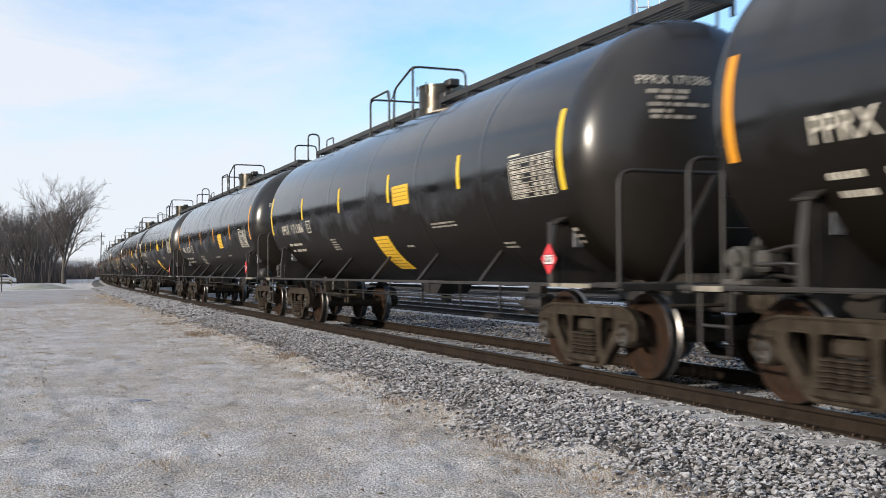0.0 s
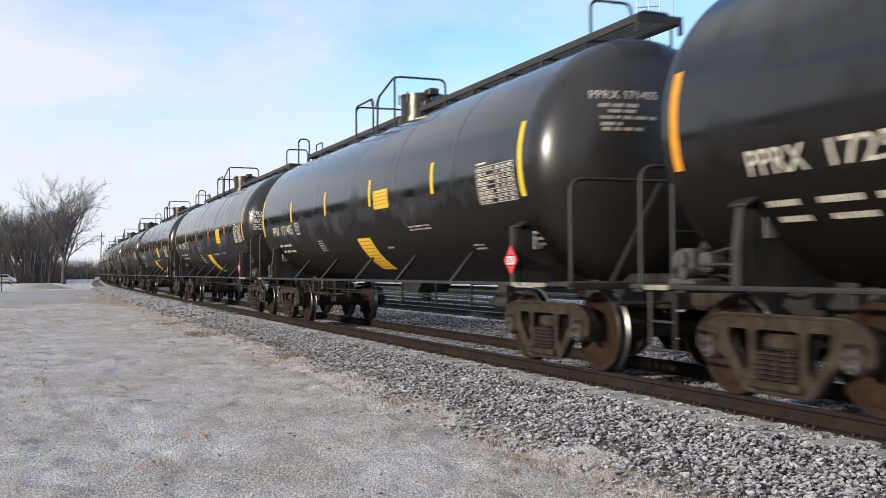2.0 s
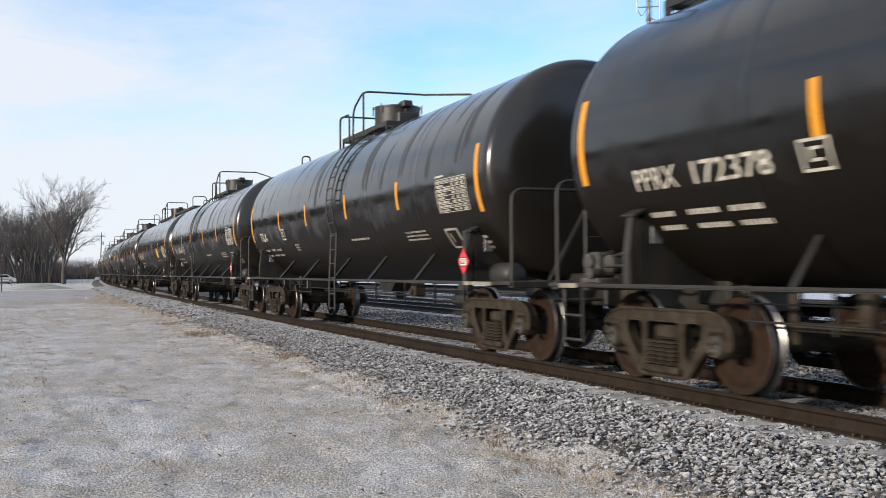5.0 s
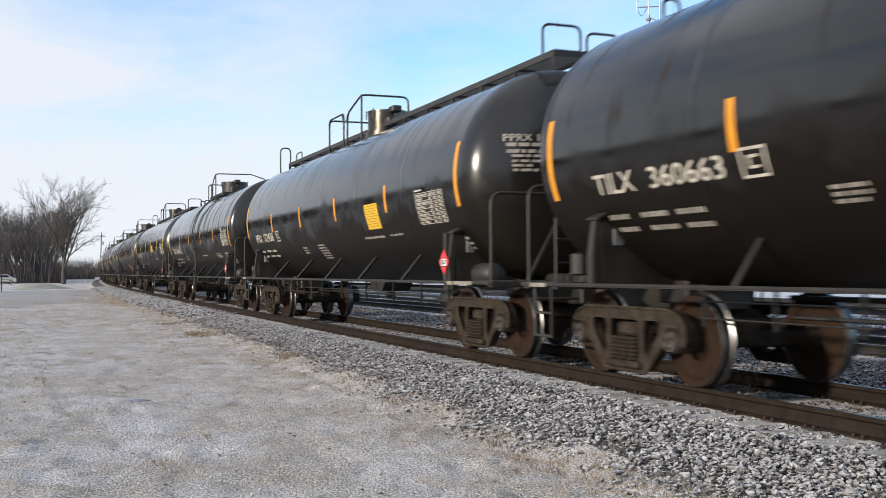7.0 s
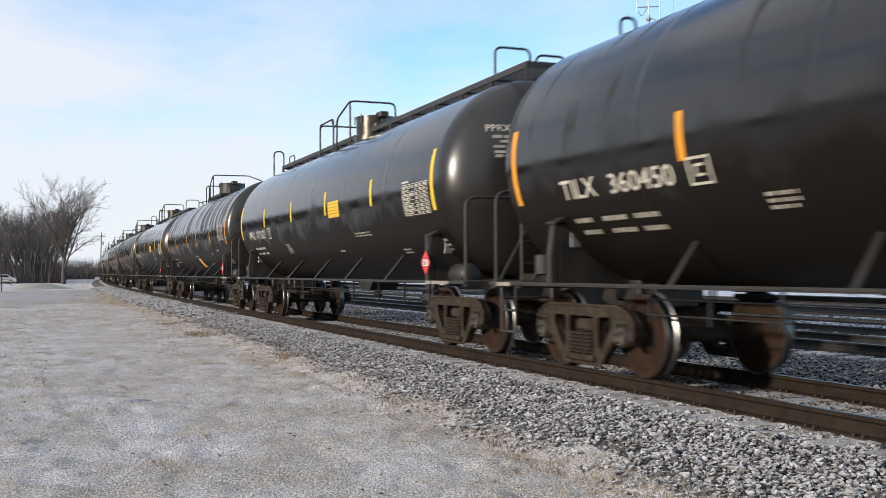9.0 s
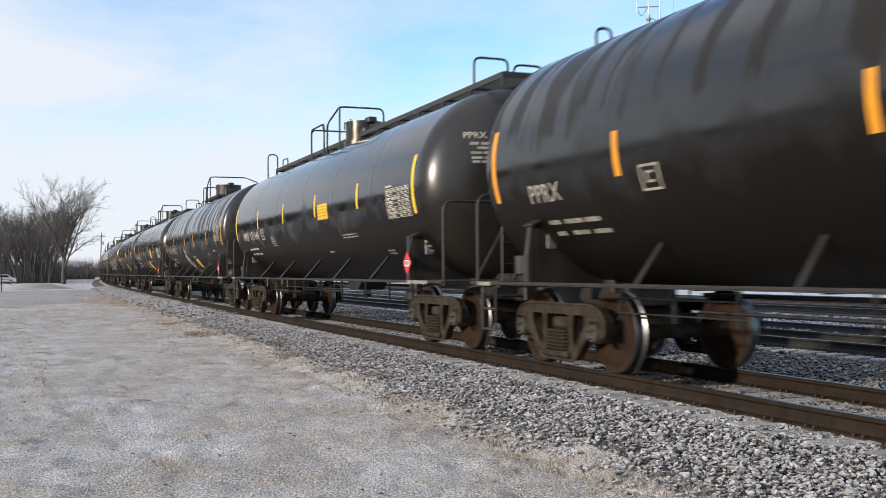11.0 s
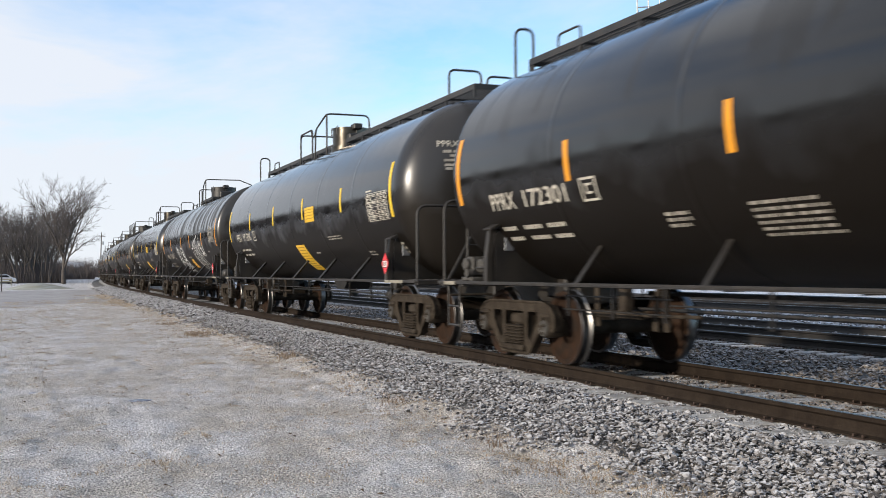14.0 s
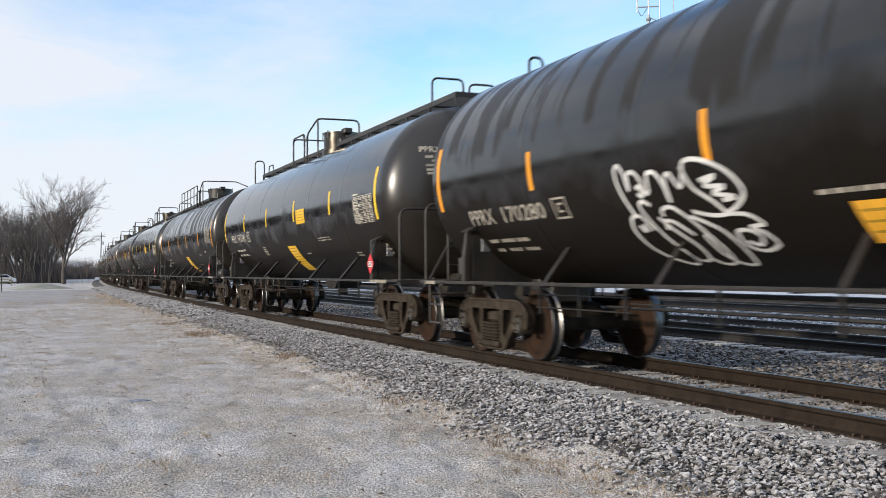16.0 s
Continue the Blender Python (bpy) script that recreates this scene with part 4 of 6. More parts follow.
def add_stroke(bm, pts, width):
    """A sprayed line on the shell through (x, degrees) points, smoothed."""
    P = []
    n = len(pts)
    for i in range(n - 1):
        p0, p1, p2, p3 = pts[max(i - 1, 0)], pts[i], pts[i + 1], pts[min(i + 2, n - 1)]
        for k in range(6):
            t = k / 6
            P.append(tuple(0.5 * (2 * b + (c - a) * t + (2 * a - 5 * b + 4 * c - d) * t * t + (3 * b - a - 3 * c + d) * t ** 3)
                           for a, b, c, d in zip(p0, p1, p2, p3)))
    P.append(pts[-1])
    rows = []
    for i, (x, d) in enumerate(P):
        a, b = P[max(i - 1, 0)], P[min(i + 1, len(P) - 1)]
        tx, td = b[0] - a[0], (b[1] - a[1]) * TR * math.pi / 180
        L = math.hypot(tx, td) or 1.0
        nx, nd = -td / L * width / 2, tx / L * width / 2 / (TR * math.pi / 180)
        rows.append((bm.verts.new(on_shell(x + nx, radians(d + nd), 0.005)), bm.verts.new(on_shell(x - nx, radians(d - nd), 0.005))))
    for a, b in zip(rows, rows[1:]):
        bm.faces.new((a[0], a[1], b[1], b[0]))


SHARED = {}


def shared(key, build):
    """One mesh for all alike parts."""
    if key not in SHARED:
        ob = build()
        SHARED[key] = ob.data
        bpy.data.objects.remove(ob)
    return SHARED[key]


def put(name, key, build, parent, m=None, label=""):
    ob = new(name, shared(key, build))
    ob.parent = parent
    if m is not None:
        ob.matrix_basis = m
    if label:
        ob["label"] = label
    return ob


def tank_bm(blunt, deep, cyl):
    bm = bmesh.new()
    arc = [(math.sin(a) ** (2 / blunt), TR * max(math.cos(a), 0.0) ** (2 / blunt)) for a in [math.pi / 2 * (k / 28) ** 1.4 for k in range(29)]]
    prof = [(-cyl - deep * x, r) for x, r in arc[::-1]]
    head = [(CYL_A + HEAD_A * x, r) for x, r in arc]
    for x in (-4.9, -2.45, 0.0, 2.45, 4.9):       # weld seams
        prof += [(x - 0.06, TR), (x - 0.02, TR), (x - 0.008, TR + 0.003), (x + 0.008, TR + 0.003), (x + 0.02, TR), (x + 0.06, TR)]
    prof += head
    prof = [(x, max(r, 0.0005)) for x, r in prof]
    add_lathe(bm, prof, 96, "x", (0, 0, TZ))
    bmesh.ops.recalc_face_normals(bm, faces=bm.faces[:])
    return bm


def wheel_bm():
    prof = [(0.07, 0.12), (0.07, 0.10), (-0.05, 0.10), (-0.05, 0.15), (-0.035, 0.20), (-0.02, 0.34), (-0.068, 0.385), (-0.068, 0.455),
            (-0.060, 0.482), (-0.045, 0.486), (-0.034, 0.470), (-0.028, 0.460), (0.062, 0.455), (0.070, 0.448), (0.070, 0.385),
            (0.035, 0.36), (0.012, 0.33), (0.0, 0.20), (0.05, 0.14)]
    mats = [0, 0, 0, 0, 0, 0, 0, 1, 1, 1, 1, 1, 1, 0, 0, 0, 0, 0, 0]
    bm = bmesh.new()
    add_lathe(bm, prof, 48, "y", mats=mats, close=True)
    bmesh.ops.recalc_face_normals(bm, faces=bm.faces[:])
    return bm


def axle_bm():
    bm = bmesh.new()
    add_lathe(bm, [(-1.08, 0.075), (-0.92, 0.08), (-0.88, 0.105), (-0.6, 0.105), (-0.5, 0.085), (0.5, 0.085), (0.6, 0.105), (0.88, 0.105), (0.92, 0.08), (1.08, 0.075)], 16, "y")
    return bm


def rounded_loop(pts, r, n=4):
    """A closed outline with its corners rounded to about r."""
    out = []
    for k in range(len(pts)):
        p, a, b = Vector(pts[k]), Vector(pts[k - 1]), Vector(pts[(k + 1) % len(pts)])
        q = min(r, 0.45 * (a - p).length, 0.45 * (b - p).length)
        s, e = p + (a - p).normalized() * q, p + (b - p).normalized() * q
        for i in range(n + 1):
            t = i / n
            out.append(s * (1 - t) ** 2 + p * 2 * t * (1 - t) + e * t * t)
    return out


def side_frame_bm():
    """Cast truck side frame: one plate with jaws for the axles and three rounded windows, thick edges and a spring seat."""
    half = [(0.76, 0.765), (0.96, 0.715), (1.075, 0.60), (1.08, 0.45), (1.02, 0.41), (1.02, 0.59), (0.765, 0.59), (0.745, 0.43), (0.67, 0.385), (0.39, 0.11)]
    outline = half + [(-x, z) for x, z in reversed(half)]
    side = [(0.36, 0.655), (0.345, 0.34), (0.42, 0.26), (0.66, 0.53), (0.65, 0.655)]
    loops = [rounded_loop(outline, 0.05, 3), rounded_loop([(-0.285, 0.215), (0.285, 0.215), (0.285, 0.655), (-0.285, 0.655)], 0.07),
             rounded_loop(side, 0.06), rounded_loop([(-x, z) for x, z in reversed(side)], 0.06)]
    bm = bmesh.new()
    edges = []
    for lp in loops:
        vs = [bm.verts.new((p.x, -0.055, p.y)) for p in lp]
        edges += [bm.edges.new((vs[i], vs[(i + 1) % len(vs)])) for i in range(len(vs))]
    bmesh.ops.triangle_fill(bm, edges=edges, use_beauty=True)
    g = bmesh.ops.extrude_face_region(bm, geom=bm.faces[:])
    bmesh.ops.translate(bm, vec=(0, 0.11, 0), verts=[v for v in g["geom"] if isinstance(v, bmesh.types.BMVert)])
    bmesh.ops.recalc_face_normals(bm, faces=bm.faces[:])
    # raised rims along the outline and the windows
    for lp, w in zip(loops, (0.020, 0.014, 0.014, 0.014)):
        add_tube(bm, [(p.x, 0.052, p.y) for p in lp + lp[:1]], w, 6)
    add_box(bm, -0.33, 0.33, -0.13, 0.12, 0.14, 0.215, 0.02)
    for sx in (-1, 1):
        add_box(bm, sx * 0.889 - 0.13, sx * 0.889 + 0.13, -0.09, 0.09, 0.575, 0.64, 0.02)
    return bm


def spring_bm():
    bm = bmesh.new()
    for x in (0.0,):
        for y in (0.05,):
            prof = []
            for k in range(6):
                z = 0.22 + k * 0.042
                prof += [(z, 0.05), (z + 0.012, 0.078), (z + 0.024, 0.078), (z + 0.034, 0.05)]
            add_lathe(bm, prof, 12, "z", (x, y, 0))
    return bm


def bearing_bm():
    bm = bmesh.new()
    add_lathe(bm, [(-0.12, 0.120), (0.05, 0.120), (0.075, 0.112), (0.09, 0.10), (0.115, 0.095), (0.12, 0.03), (0.13, 0.028)], 20, "y", mats=[0, 0, 0, 1, 1, 1])
    for k in range(3):
        a = k * 2.094 + 0.4
        add_lathe(bm, [(0.11, 0.02), (0.14, 0.02)], 6, "y", (0.06 * math.cos(a), 0, 0.06 * math.sin(a)))
    return bm


def bolster_bm():
    bm = bmesh.new()
    add_box(bm, -0.19, 0.19, -1.03, 1.03, 0.47, 0.61, 0.03)
    add_box(bm, -0.26, 0.26, -0.55, 0.55, 0.40, 0.72, 0.05)
    add_lathe(bm, [(0.70, 0.22), (0.82, 0.20)], 16, "z")
    return bm


def brake_bm():
    bm = bmesh.new()
    for sx in (-1, 1):
        add_box(bm, sx * 0.30 - 0.05, sx * 0.30 + 0.05, -0.80, 0.80, 0.34, 0.42, 0.01)
        for sy in (-1, 1):
            add_box(bm, sx * 0.38 - 0.04, sx * 0.38 + 0.04, sy * 0.75 - 0.05, sy * 0.75 + 0.05, 0.30, 0.62, 0.01)
    return bm


def saddle_bm(sx):
    """Body bolster: a transverse web under the tank, carried up its sides, with end caps."""
    bm = bmesh.new()
    n = 16
    for dx in (-0.05, 0.05):
        ring = []
        for k in range(n + 1):
            a = radians(-146 + (112) * k / n)
            ring.append(((TR - 0.01) * math.cos(a), TZ + (TR - 0.01) * math.sin(a)))
        pts = [(-1.30, 1.70)] + ring + [(1.30, 1.70), (1.36, 1.62), (1.36, 0.98), (-1.36, 0.98), (-1.36, 1.62)]
        f = bm.faces.new([bm.verts.new((dx - 0.012, y, z)) for y, z in pts])
        r = bmesh.ops.extrude_face_region(bm, geom=[f])
        bmesh.ops.translate(bm, vec=(0.024, 0, 0), verts=[v for v in r["geom"] if isinstance(v, bmesh.types.BMVert)])
    add_box(bm, -0.26, 0.26, -0.45, 0.45, 0.80, 1.15, 0.02)
    bmesh.ops.recalc_face_normals(bm, faces=bm.faces[:])
    return bm


def post_bm():
    """Slim post at the end of the body bolster, leaning in to a curved cap on the shell."""
    bm = bmesh.new()
    lean = [(1.47, 0.98), (1.47, 1.32), (1.42, 1.70)]
    for (y0, z0), (y1, z1) in zip(lean, lean[1:]):
        vs = []
        for y, z, w in ((y0, z0, 0.058 - 0.02 * (z0 - 0.98)), (y1, z1, 0.058 - 0.02 * (z1 - 0.98))):
            vs.append([bm.verts.new((sx * w, y + dy, z)) for sx, dy in ((-1, -0.075), (1, -0.075), (1, 0.0), (-1, 0.0))])
        for k in range(4):
            bm.faces.new((vs[0][k], vs[0][(k + 1) % 4], vs[1][(k + 1) % 4], vs[1][k]))
        bm.faces.new(vs[0])
        bm.faces.new(vs[1])
    add_box(bm, -0.115, 0.115, -0.13, 0.03, -0.012, 0.012, 0.004, Matrix.Translation((0, 1.42, 1.705)) @ Matrix.Rotation(-0.45, 4, "X"))
    bmesh.ops.recalc_face_normals(bm, faces=bm.faces[:])
    return bm


def sill_bm():
    """Long running angle along the side at platform height."""
    bm = bmesh.new()
    add_box(bm, -8.25, 8.25, -0.035, 0.035, 0.985, 0.997, 0.003)
    add_box(bm, -8.25, 8.25, 0.022, 0.035, 0.997, 1.026, 0.003)
    return bm


def strut_bm():
    """Angle brace from the sill up to a pad on the shell, leaning a little along the car."""
    bm = bmesh.new()
    foot, head = Vector((0, 0, 0)), Vector((0.14, -0.42, 0.44))
    m = (head - foot).to_track_quat("Y", "Z").to_matrix().to_4x4()
    L = (head - foot).length
    add_box(bm, -0.028, 0.028, 0, L, -0.010, 0.010, 0.004, m)
    add_box(bm, -0.028, -0.020, 0, L, -0.05, 0.0, 0.0, m)
    add_box(bm, 0.10, 0.18, -0.47, -0.40, 0.42, 0.45, 0.01)
    return bm


def platform_bm():
    """End platform with its beams, at the +x end."""
    bm = bmesh.new()
    add_box(bm, 8.12, 8.25, -1.50, 1.50, 0.95, 1.03, 0.01)
    add_box(bm, 7.45, 7.55, -1.50, 1.50, 0.95, 1.03, 0.01)
    for k in range(6):
        add_box(bm, 7.55, 8.10, 0.62 + 0.145 * k, 0.66 + 0.145 * k, 0.99, 1.035)
        add_box(bm, 7.55, 8.10, -0.66 - 0.145 * k, -0.62 - 0.145 * k, 0.99, 1.035)
    add_box(bm, 6.4, 8.42, -0.30, 0.30, 0.72, 1.12, 0.02)
    return bm


def end_rail_bm():
    bm = bmesh.new()
    add_tube(bm, rounded([(8.17, 1.46, 0.98), (8.17, 1.46, 2.16), (8.17, -1.46, 2.16), (8.17, -1.46, 0.98)], 0.16), 0.021, 8)
    add_tube(bm, [(8.17, 0.30, 2.15), (8.17, 0.95, 1.03)], 0.028, 6)
    add_tube(bm, [(8.17, -0.30, 2.15), (8.17, -0.95, 1.03)], 0.028, 6)
    add_tube(bm, [(8.17, 0.0, 2.15), (8.05, 0.0, 2.5)], 0.018, 6)
    return bm


def step_bm():
    """Sill step and corner grab irons, camera side, +x end."""
    bm = bmesh.new()
    for y in (1.46,):
        for x in (7.62, 8.02):
            add_tube(bm, [(x, y, 1.0), (x, y, 0.40)], 0.016, 6)
        for z in (0.42, 0.68):
            add_tube(bm, [(7.62, y, z), (8.02, y, z)], 0.016, 6)
    return bm


def end_ladder_bm():
    bm = bmesh.new()
    for y in (0.72, 1.12):
        add_tube(bm, [(8.14, y, 1.0), (8.14, y, 2.1)], 0.016, 6)
    for k in range(3):
        add_tube(bm, [(8.14, 0.72, 1.25 + 0.28 * k), (8.14, 1.12, 1.25 + 0.28 * k)], 0.014, 6)
    return bm


def coupler_bm():
    bm = bmesh.new()
    add_box(bm, 8.2, 8.62, -0.09, 0.09, 0.76, 0.94, 0.03)
    add_box(bm, 8.55, 8.80, -0.19, 0.17, 0.72, 0.98, 0.05)
    add_box(bm, 8.70, 8.86, 0.05, 0.18, 0.74, 0.96, 0.04)
    add_tube(bm, [(8.3, 0.25, 0.86), (8.4, 0.30, 0.6), (8.6, 0.25, 0.42), (8.75, 0.15, 0.42)], 0.03, 6)
    add_tube(bm, [(8.35, -1.0, 0.80), (8.35, 0.3, 0.80)], 0.02, 6)
    return bm


def brake_gear_bm():
    """Hand brake housing with its wheel, and the air reservoir on the end platform."""
    bm = bmesh.new()
    add_box(bm, 8.02, 8.14, 0.10, 0.34, 1.62, 1.95, 0.03)
    add_lathe(bm, [(0, 0.02), (0.03, 0.02)], 8, "x", (8.15, 0.22, 1.8))
    add_tube(bm, [(8.19, 0.22 + 0.22 * math.cos(a), 1.8 + 0.22 * math.sin(a)) for a in [k * math.pi / 8 for k in range(17)]], 0.016, 6, caps=False)
    for k in range(4):
        a = k * math.pi / 2 + 0.3
        add_tube(bm, [(8.16, 0.22, 1.8), (8.19, 0.22 + 0.22 * math.cos(a), 1.8 + 0.22 * math.sin(a))], 0.01, 5)
    add_tube(bm, [(8.1, 0.22, 1.65), (8.1, 0.22, 1.05)], 0.014, 6)
    add_box(bm, 7.7, 8.0, 0.5, 0.8, 1.04, 1.42, 0.05)
    add_lathe(bm, [(0, 0.05), (0.02, 0.12), (0.25, 0.12), (0.27, 0.05)], 14, "z", (7.85, 0.95, 1.1))
    return bm


def valve_bm():
    """Brake control valve: a stack of cast blocks with flanges and round covers on the end platform."""
    bm = bmesh.new()
    add_box(bm, 7.58, 7.94, 0.98, 1.30, 1.00, 1.08, 0.015)
    add_box(bm, 7.66, 7.88, 1.02, 1.26, 1.08, 1.36, 0.03)
    add_lathe(bm, [(1.24, 0.09), (1.31, 0.09), (1.33, 0.06)], 14, "y", (7.77, 0, 1.25))
    add_lathe(bm, [(1.24, 0.06), (1.33, 0.06)], 12, "y", (7.70, 0, 1.13))
    add_box(bm, 7.44, 7.62, 1.0, 1.22, 1.14, 1.32, 0.03)
    return bm


def valve_pipe_bm(k):
    bm = bmesh.new()
    z, y = (1.30, 1.20, 1.12)[k], (1.16, 1.24, 1.08)[k]
    add_tube(bm, rounded([(7.55, y, z), (7.15, y, z + 0.06 - 0.05 * k), (7.0, y - 0.15, z - 0.02), (6.9, y - 0.5, z - 0.1)], 0.12), 0.016, 6)
    return bm


def reservoir_bm():
    bm = bmesh.new()
    prof = [(-0.44, 0.02), (-0.43, 0.09), (-0.40, 0.14), (-0.35, 0.165), (-0.28, 0.17), (-0.27, 0.178), (-0.25, 0.178), (-0.24, 0.17), (0.28, 0.17), (0.35, 0.165), (0.40, 0.14), (0.43, 0.09), (0.44, 0.02)]
    prof = [(0.68 * x, 0.93 * r) for x, r in prof]
    add_lathe(bm, prof, 20, "x", (-7.36, 1.14, 1.11))
    add_box(bm, -7.56, -7.16, 1.04, 1.24, 0.98, 1.0, 0.005)
    return bm


def outlet_bm():
    """Bottom outlet valve housing with its skid."""
    bm = bmesh.new()
    pts = [(-0.75, 1.12), (0.75, 1.12), (0.28, 0.76), (-0.28, 0.76)]
    f = bm.faces.new([bm.verts.new((x, -0.3, z)) for x, z in pts])
    r = bmesh.ops.extrude_face_region(bm, geom=[f])
    bmesh.ops.translate(bm, vec=(0, 0.6, 0), verts=[v for v in r["geom"] if isinstance(v, bmesh.types.BMVert)])
    bmesh.ops.recalc_face_normals(bm, faces=bm.faces[:])
    add_lathe(bm, [(0.60, 0.09), (0.66, 0.10), (0.78, 0.08)], 14, "z")
    return bm


def pipe_run_bm():
    bm = bmesh.new()
    for z, y in ((0.86, 0.95), (0.70, 0.95)):
        add_tube(bm, [(3.4, y, z), (5.6, y, z)], 0.010, 6)
        add_tube(bm, [(-5.6, y, z), (-4.2, y, z)], 0.010, 6)
    add_tube(bm, [(-4.2, 0.95, 0.80), (3.4, 0.95, 0.80)], 0.010, 6)
    add_tube(bm, [(-6, -0.5, 0.86), (6, -0.5, 0.86)], 0.03, 6)
    add_tube(bm, [(-5.2, 0.1, 0.70), (5.2, 0.15, 0.70)], 0.022, 6)
    return bm


def hanger_bm():
    """Flat strap that hangs the pipes from the sill."""
    bm = bmesh.new()
    add_box(bm, -0.014, 0.014, 0.935, 0.965, 0.62, 1.0)
    add_box(bm, -0.014, 0.014, 0.935, 1.46, 0.972, 0.984)
    return bm


def brake_cylinder_bm():
    bm = bmesh.new()
    add_lathe(bm, [(-0.34, 0.03), (-0.33, 0.12), (-0.30, 0.14), (-0.26, 0.14), (-0.25, 0.125), (0.10, 0.125), (0.11, 0.145), (0.15, 0.145), (0.16, 0.05), (0.52, 0.028)], 20, "x", (-4.75, 0.62, 0.72))
    add_box(bm, -4.95, -4.60, 0.56, 0.68, 0.82, 1.0, 0.01)
    return bm


def retainer_box_bm():
    bm = bmesh.new()
    add_box(bm, -4.34, -4.12, 1.12, 1.30, 0.76, 0.975, 0.02)
    add_lathe(bm, [(1.28, 0.05), (1.34, 0.05), (1.35, 0.02)], 12, "y", (-4.23, 0, 0.84))
    return bm


def brake_lever_bm():
    """Slack adjuster rod with its hanging levers behind the far truck."""
    bm = bmesh.new()
    add_tube(bm, [(5.3, 0.70, 0.66), (4.3, 0.70, 0.66)], 0.045, 10)
    add_tube(bm, [(4.3, 0.70, 0.66), (3.3, 0.66, 0.68)], 0.02, 8)
    for x, t in ((5.25, 0.06), (4.15, -0.12), (3.85, 0.05)):
        add_box(bm, -0.045, 0.045, 0.66, 0.69, 0.50, 1.0, 0.01, Matrix.Translation((x, 0, 0)) @ Matrix.Rotation(t, 4, "Y"))
    add_box(bm, 3.92, 4.06, 1.05, 1.16, 0.72, 0.98, 0.015)
    return bm


def placard_holder_bm():
    bm = bmesh.new()
    add_box(bm, -6.75 - 0.05, -6.75 + 0.05, 1.475, 1.49, 0.98, 1.70, 0.004)
    return bm


def diamond_bm(h, lift, z0=0.0, z1=None):
    bm = bmesh.new()
    pts = [(0, -h), (h, 0), (0, h), (-h, 0)]
    f = bm.faces.new([bm.verts.new((-6.75 - x, 1.50 + lift, 1.29 + z)) for x, z in pts])
    r = bmesh.ops.extrude_face_region(bm, geom=[f])
    bmesh.ops.translate(bm, vec=(0, -0.004, 0), verts=[v for v in r["geom"] if isinstance(v, bmesh.types.BMVert)])
    bmesh.ops.recalc_face_normals(bm, faces=bm.faces[:])
    return bm


def hatch_bm(r):
    bm = bmesh.new()
    add_lathe(bm, [(3.85, r + 0.04), (4.06, r + 0.04), (4.06, r), (4.45, r), (4.45, r + 0.012), (4.49, r + 0.012), (4.50, r - 0.06)], 32, "z", (0.15, 0, 0))
    return bm


def hatch_gear_bm(r):
    bm = bmesh.new()
    add_box(bm, 0.15 - r - 0.18, 0.15 - r + 0.12, -0.10, 0.10, 4.42, 4.55, 0.02)
    add_box(bm, 0.15 - r - 0.30, 0.15 - r - 0.05, -0.2, 0.25, 4.02, 4.30, 0.03)
    for k in range(6):
        a = k * 1.047
        add_tube(bm, [(0.15 + (r + 0.04) * math.cos(a), (r + 0.04) * math.sin(a), 4.34), (0.15 + (r + 0.04) * math.cos(a), (r + 0.04) * math.sin(a), 4.52)], 0.014, 6)
    return bm


def deck_bm(x0, x1, w, z=4.14):
    """Grating platform with edge angles and short stands."""
    bm = bmesh.new()
    for sy in (-1, 1):
        add_box(bm, x0, x1, sy * w - 0.012, sy * w + 0.012, z - 0.06, z + 0.03)
    for x in (x0, x1):
        add_box(bm, x - 0.012, x + 0.012, -w, w, z - 0.06, z + 0.03)
    n = int(2 * w / 0.075)
    for k in range(1, n):
        y = -w + 2 * w * k / n
        add_box(bm, x0, x1, y - 0.006, y + 0.006, z - 0.015, z + 0.015)
    m = max(2, int((x1 - x0) / 1.2))
    for k in range(m + 1):
        x = x0 + 0.03 + (x1 - x0 - 0.06) * k / m
        for sy in (-1, 1):
            low = TZ + math.sqrt(max(TR * TR - w * w, 0.1)) - 0.01
            add_box(bm, x - 0.03, x + 0.03, sy * w - 0.015, sy * w + 0.015, low, z)
        add_box(bm, x - 0.02, x + 0.02, -w, w, z - 0.05, z - 0.016)
    return bm


def top_rail_bm(pts, y, r=0.021):
    bm = bmesh.new()
    add_tube(bm, rounded([(x, y, z) for x, z in pts], 0.14), r, 7)
    return bm


def hoop_bm(x, y0, y1, z0, z1):
    bm = bmesh.new()
    add_tube(bm, rounded([(x, y0, z0), (x, y0, z1), (x, y1, z1), (x, y1, z0)], 0.12), 0.02, 7)
    return bm


def side_ladder_bm():
    """Ladder bent round the shell from the platform to below the sill."""
    bm = bmesh.new()
    rails = []
    for x in (-0.98, -0.60):
        pts = [on_shell(x, radians(a), 0.09) for a in range(66, -24, -8)] + [(x, 1.50, 1.9), (x, 1.54, 1.0), (x, 1.54, 0.42)]
        add_tube(bm, pts, 0.018, 6)
        rails.append(pts)
    for k in range(len(rails[0]) - 3):
        add_tube(bm, [rails[0][k], rails[1][k]], 0.014, 6)
    for z in (1.85, 1.58, 1.31, 1.04, 0.74, 0.46):
        y = 1.50 + 0.04 * min(1, (1.9 - z) / 0.9)
        add_tube(bm, [(-0.98, y, z), (-0.60, y, z)], 0.014, 6)
    return bm


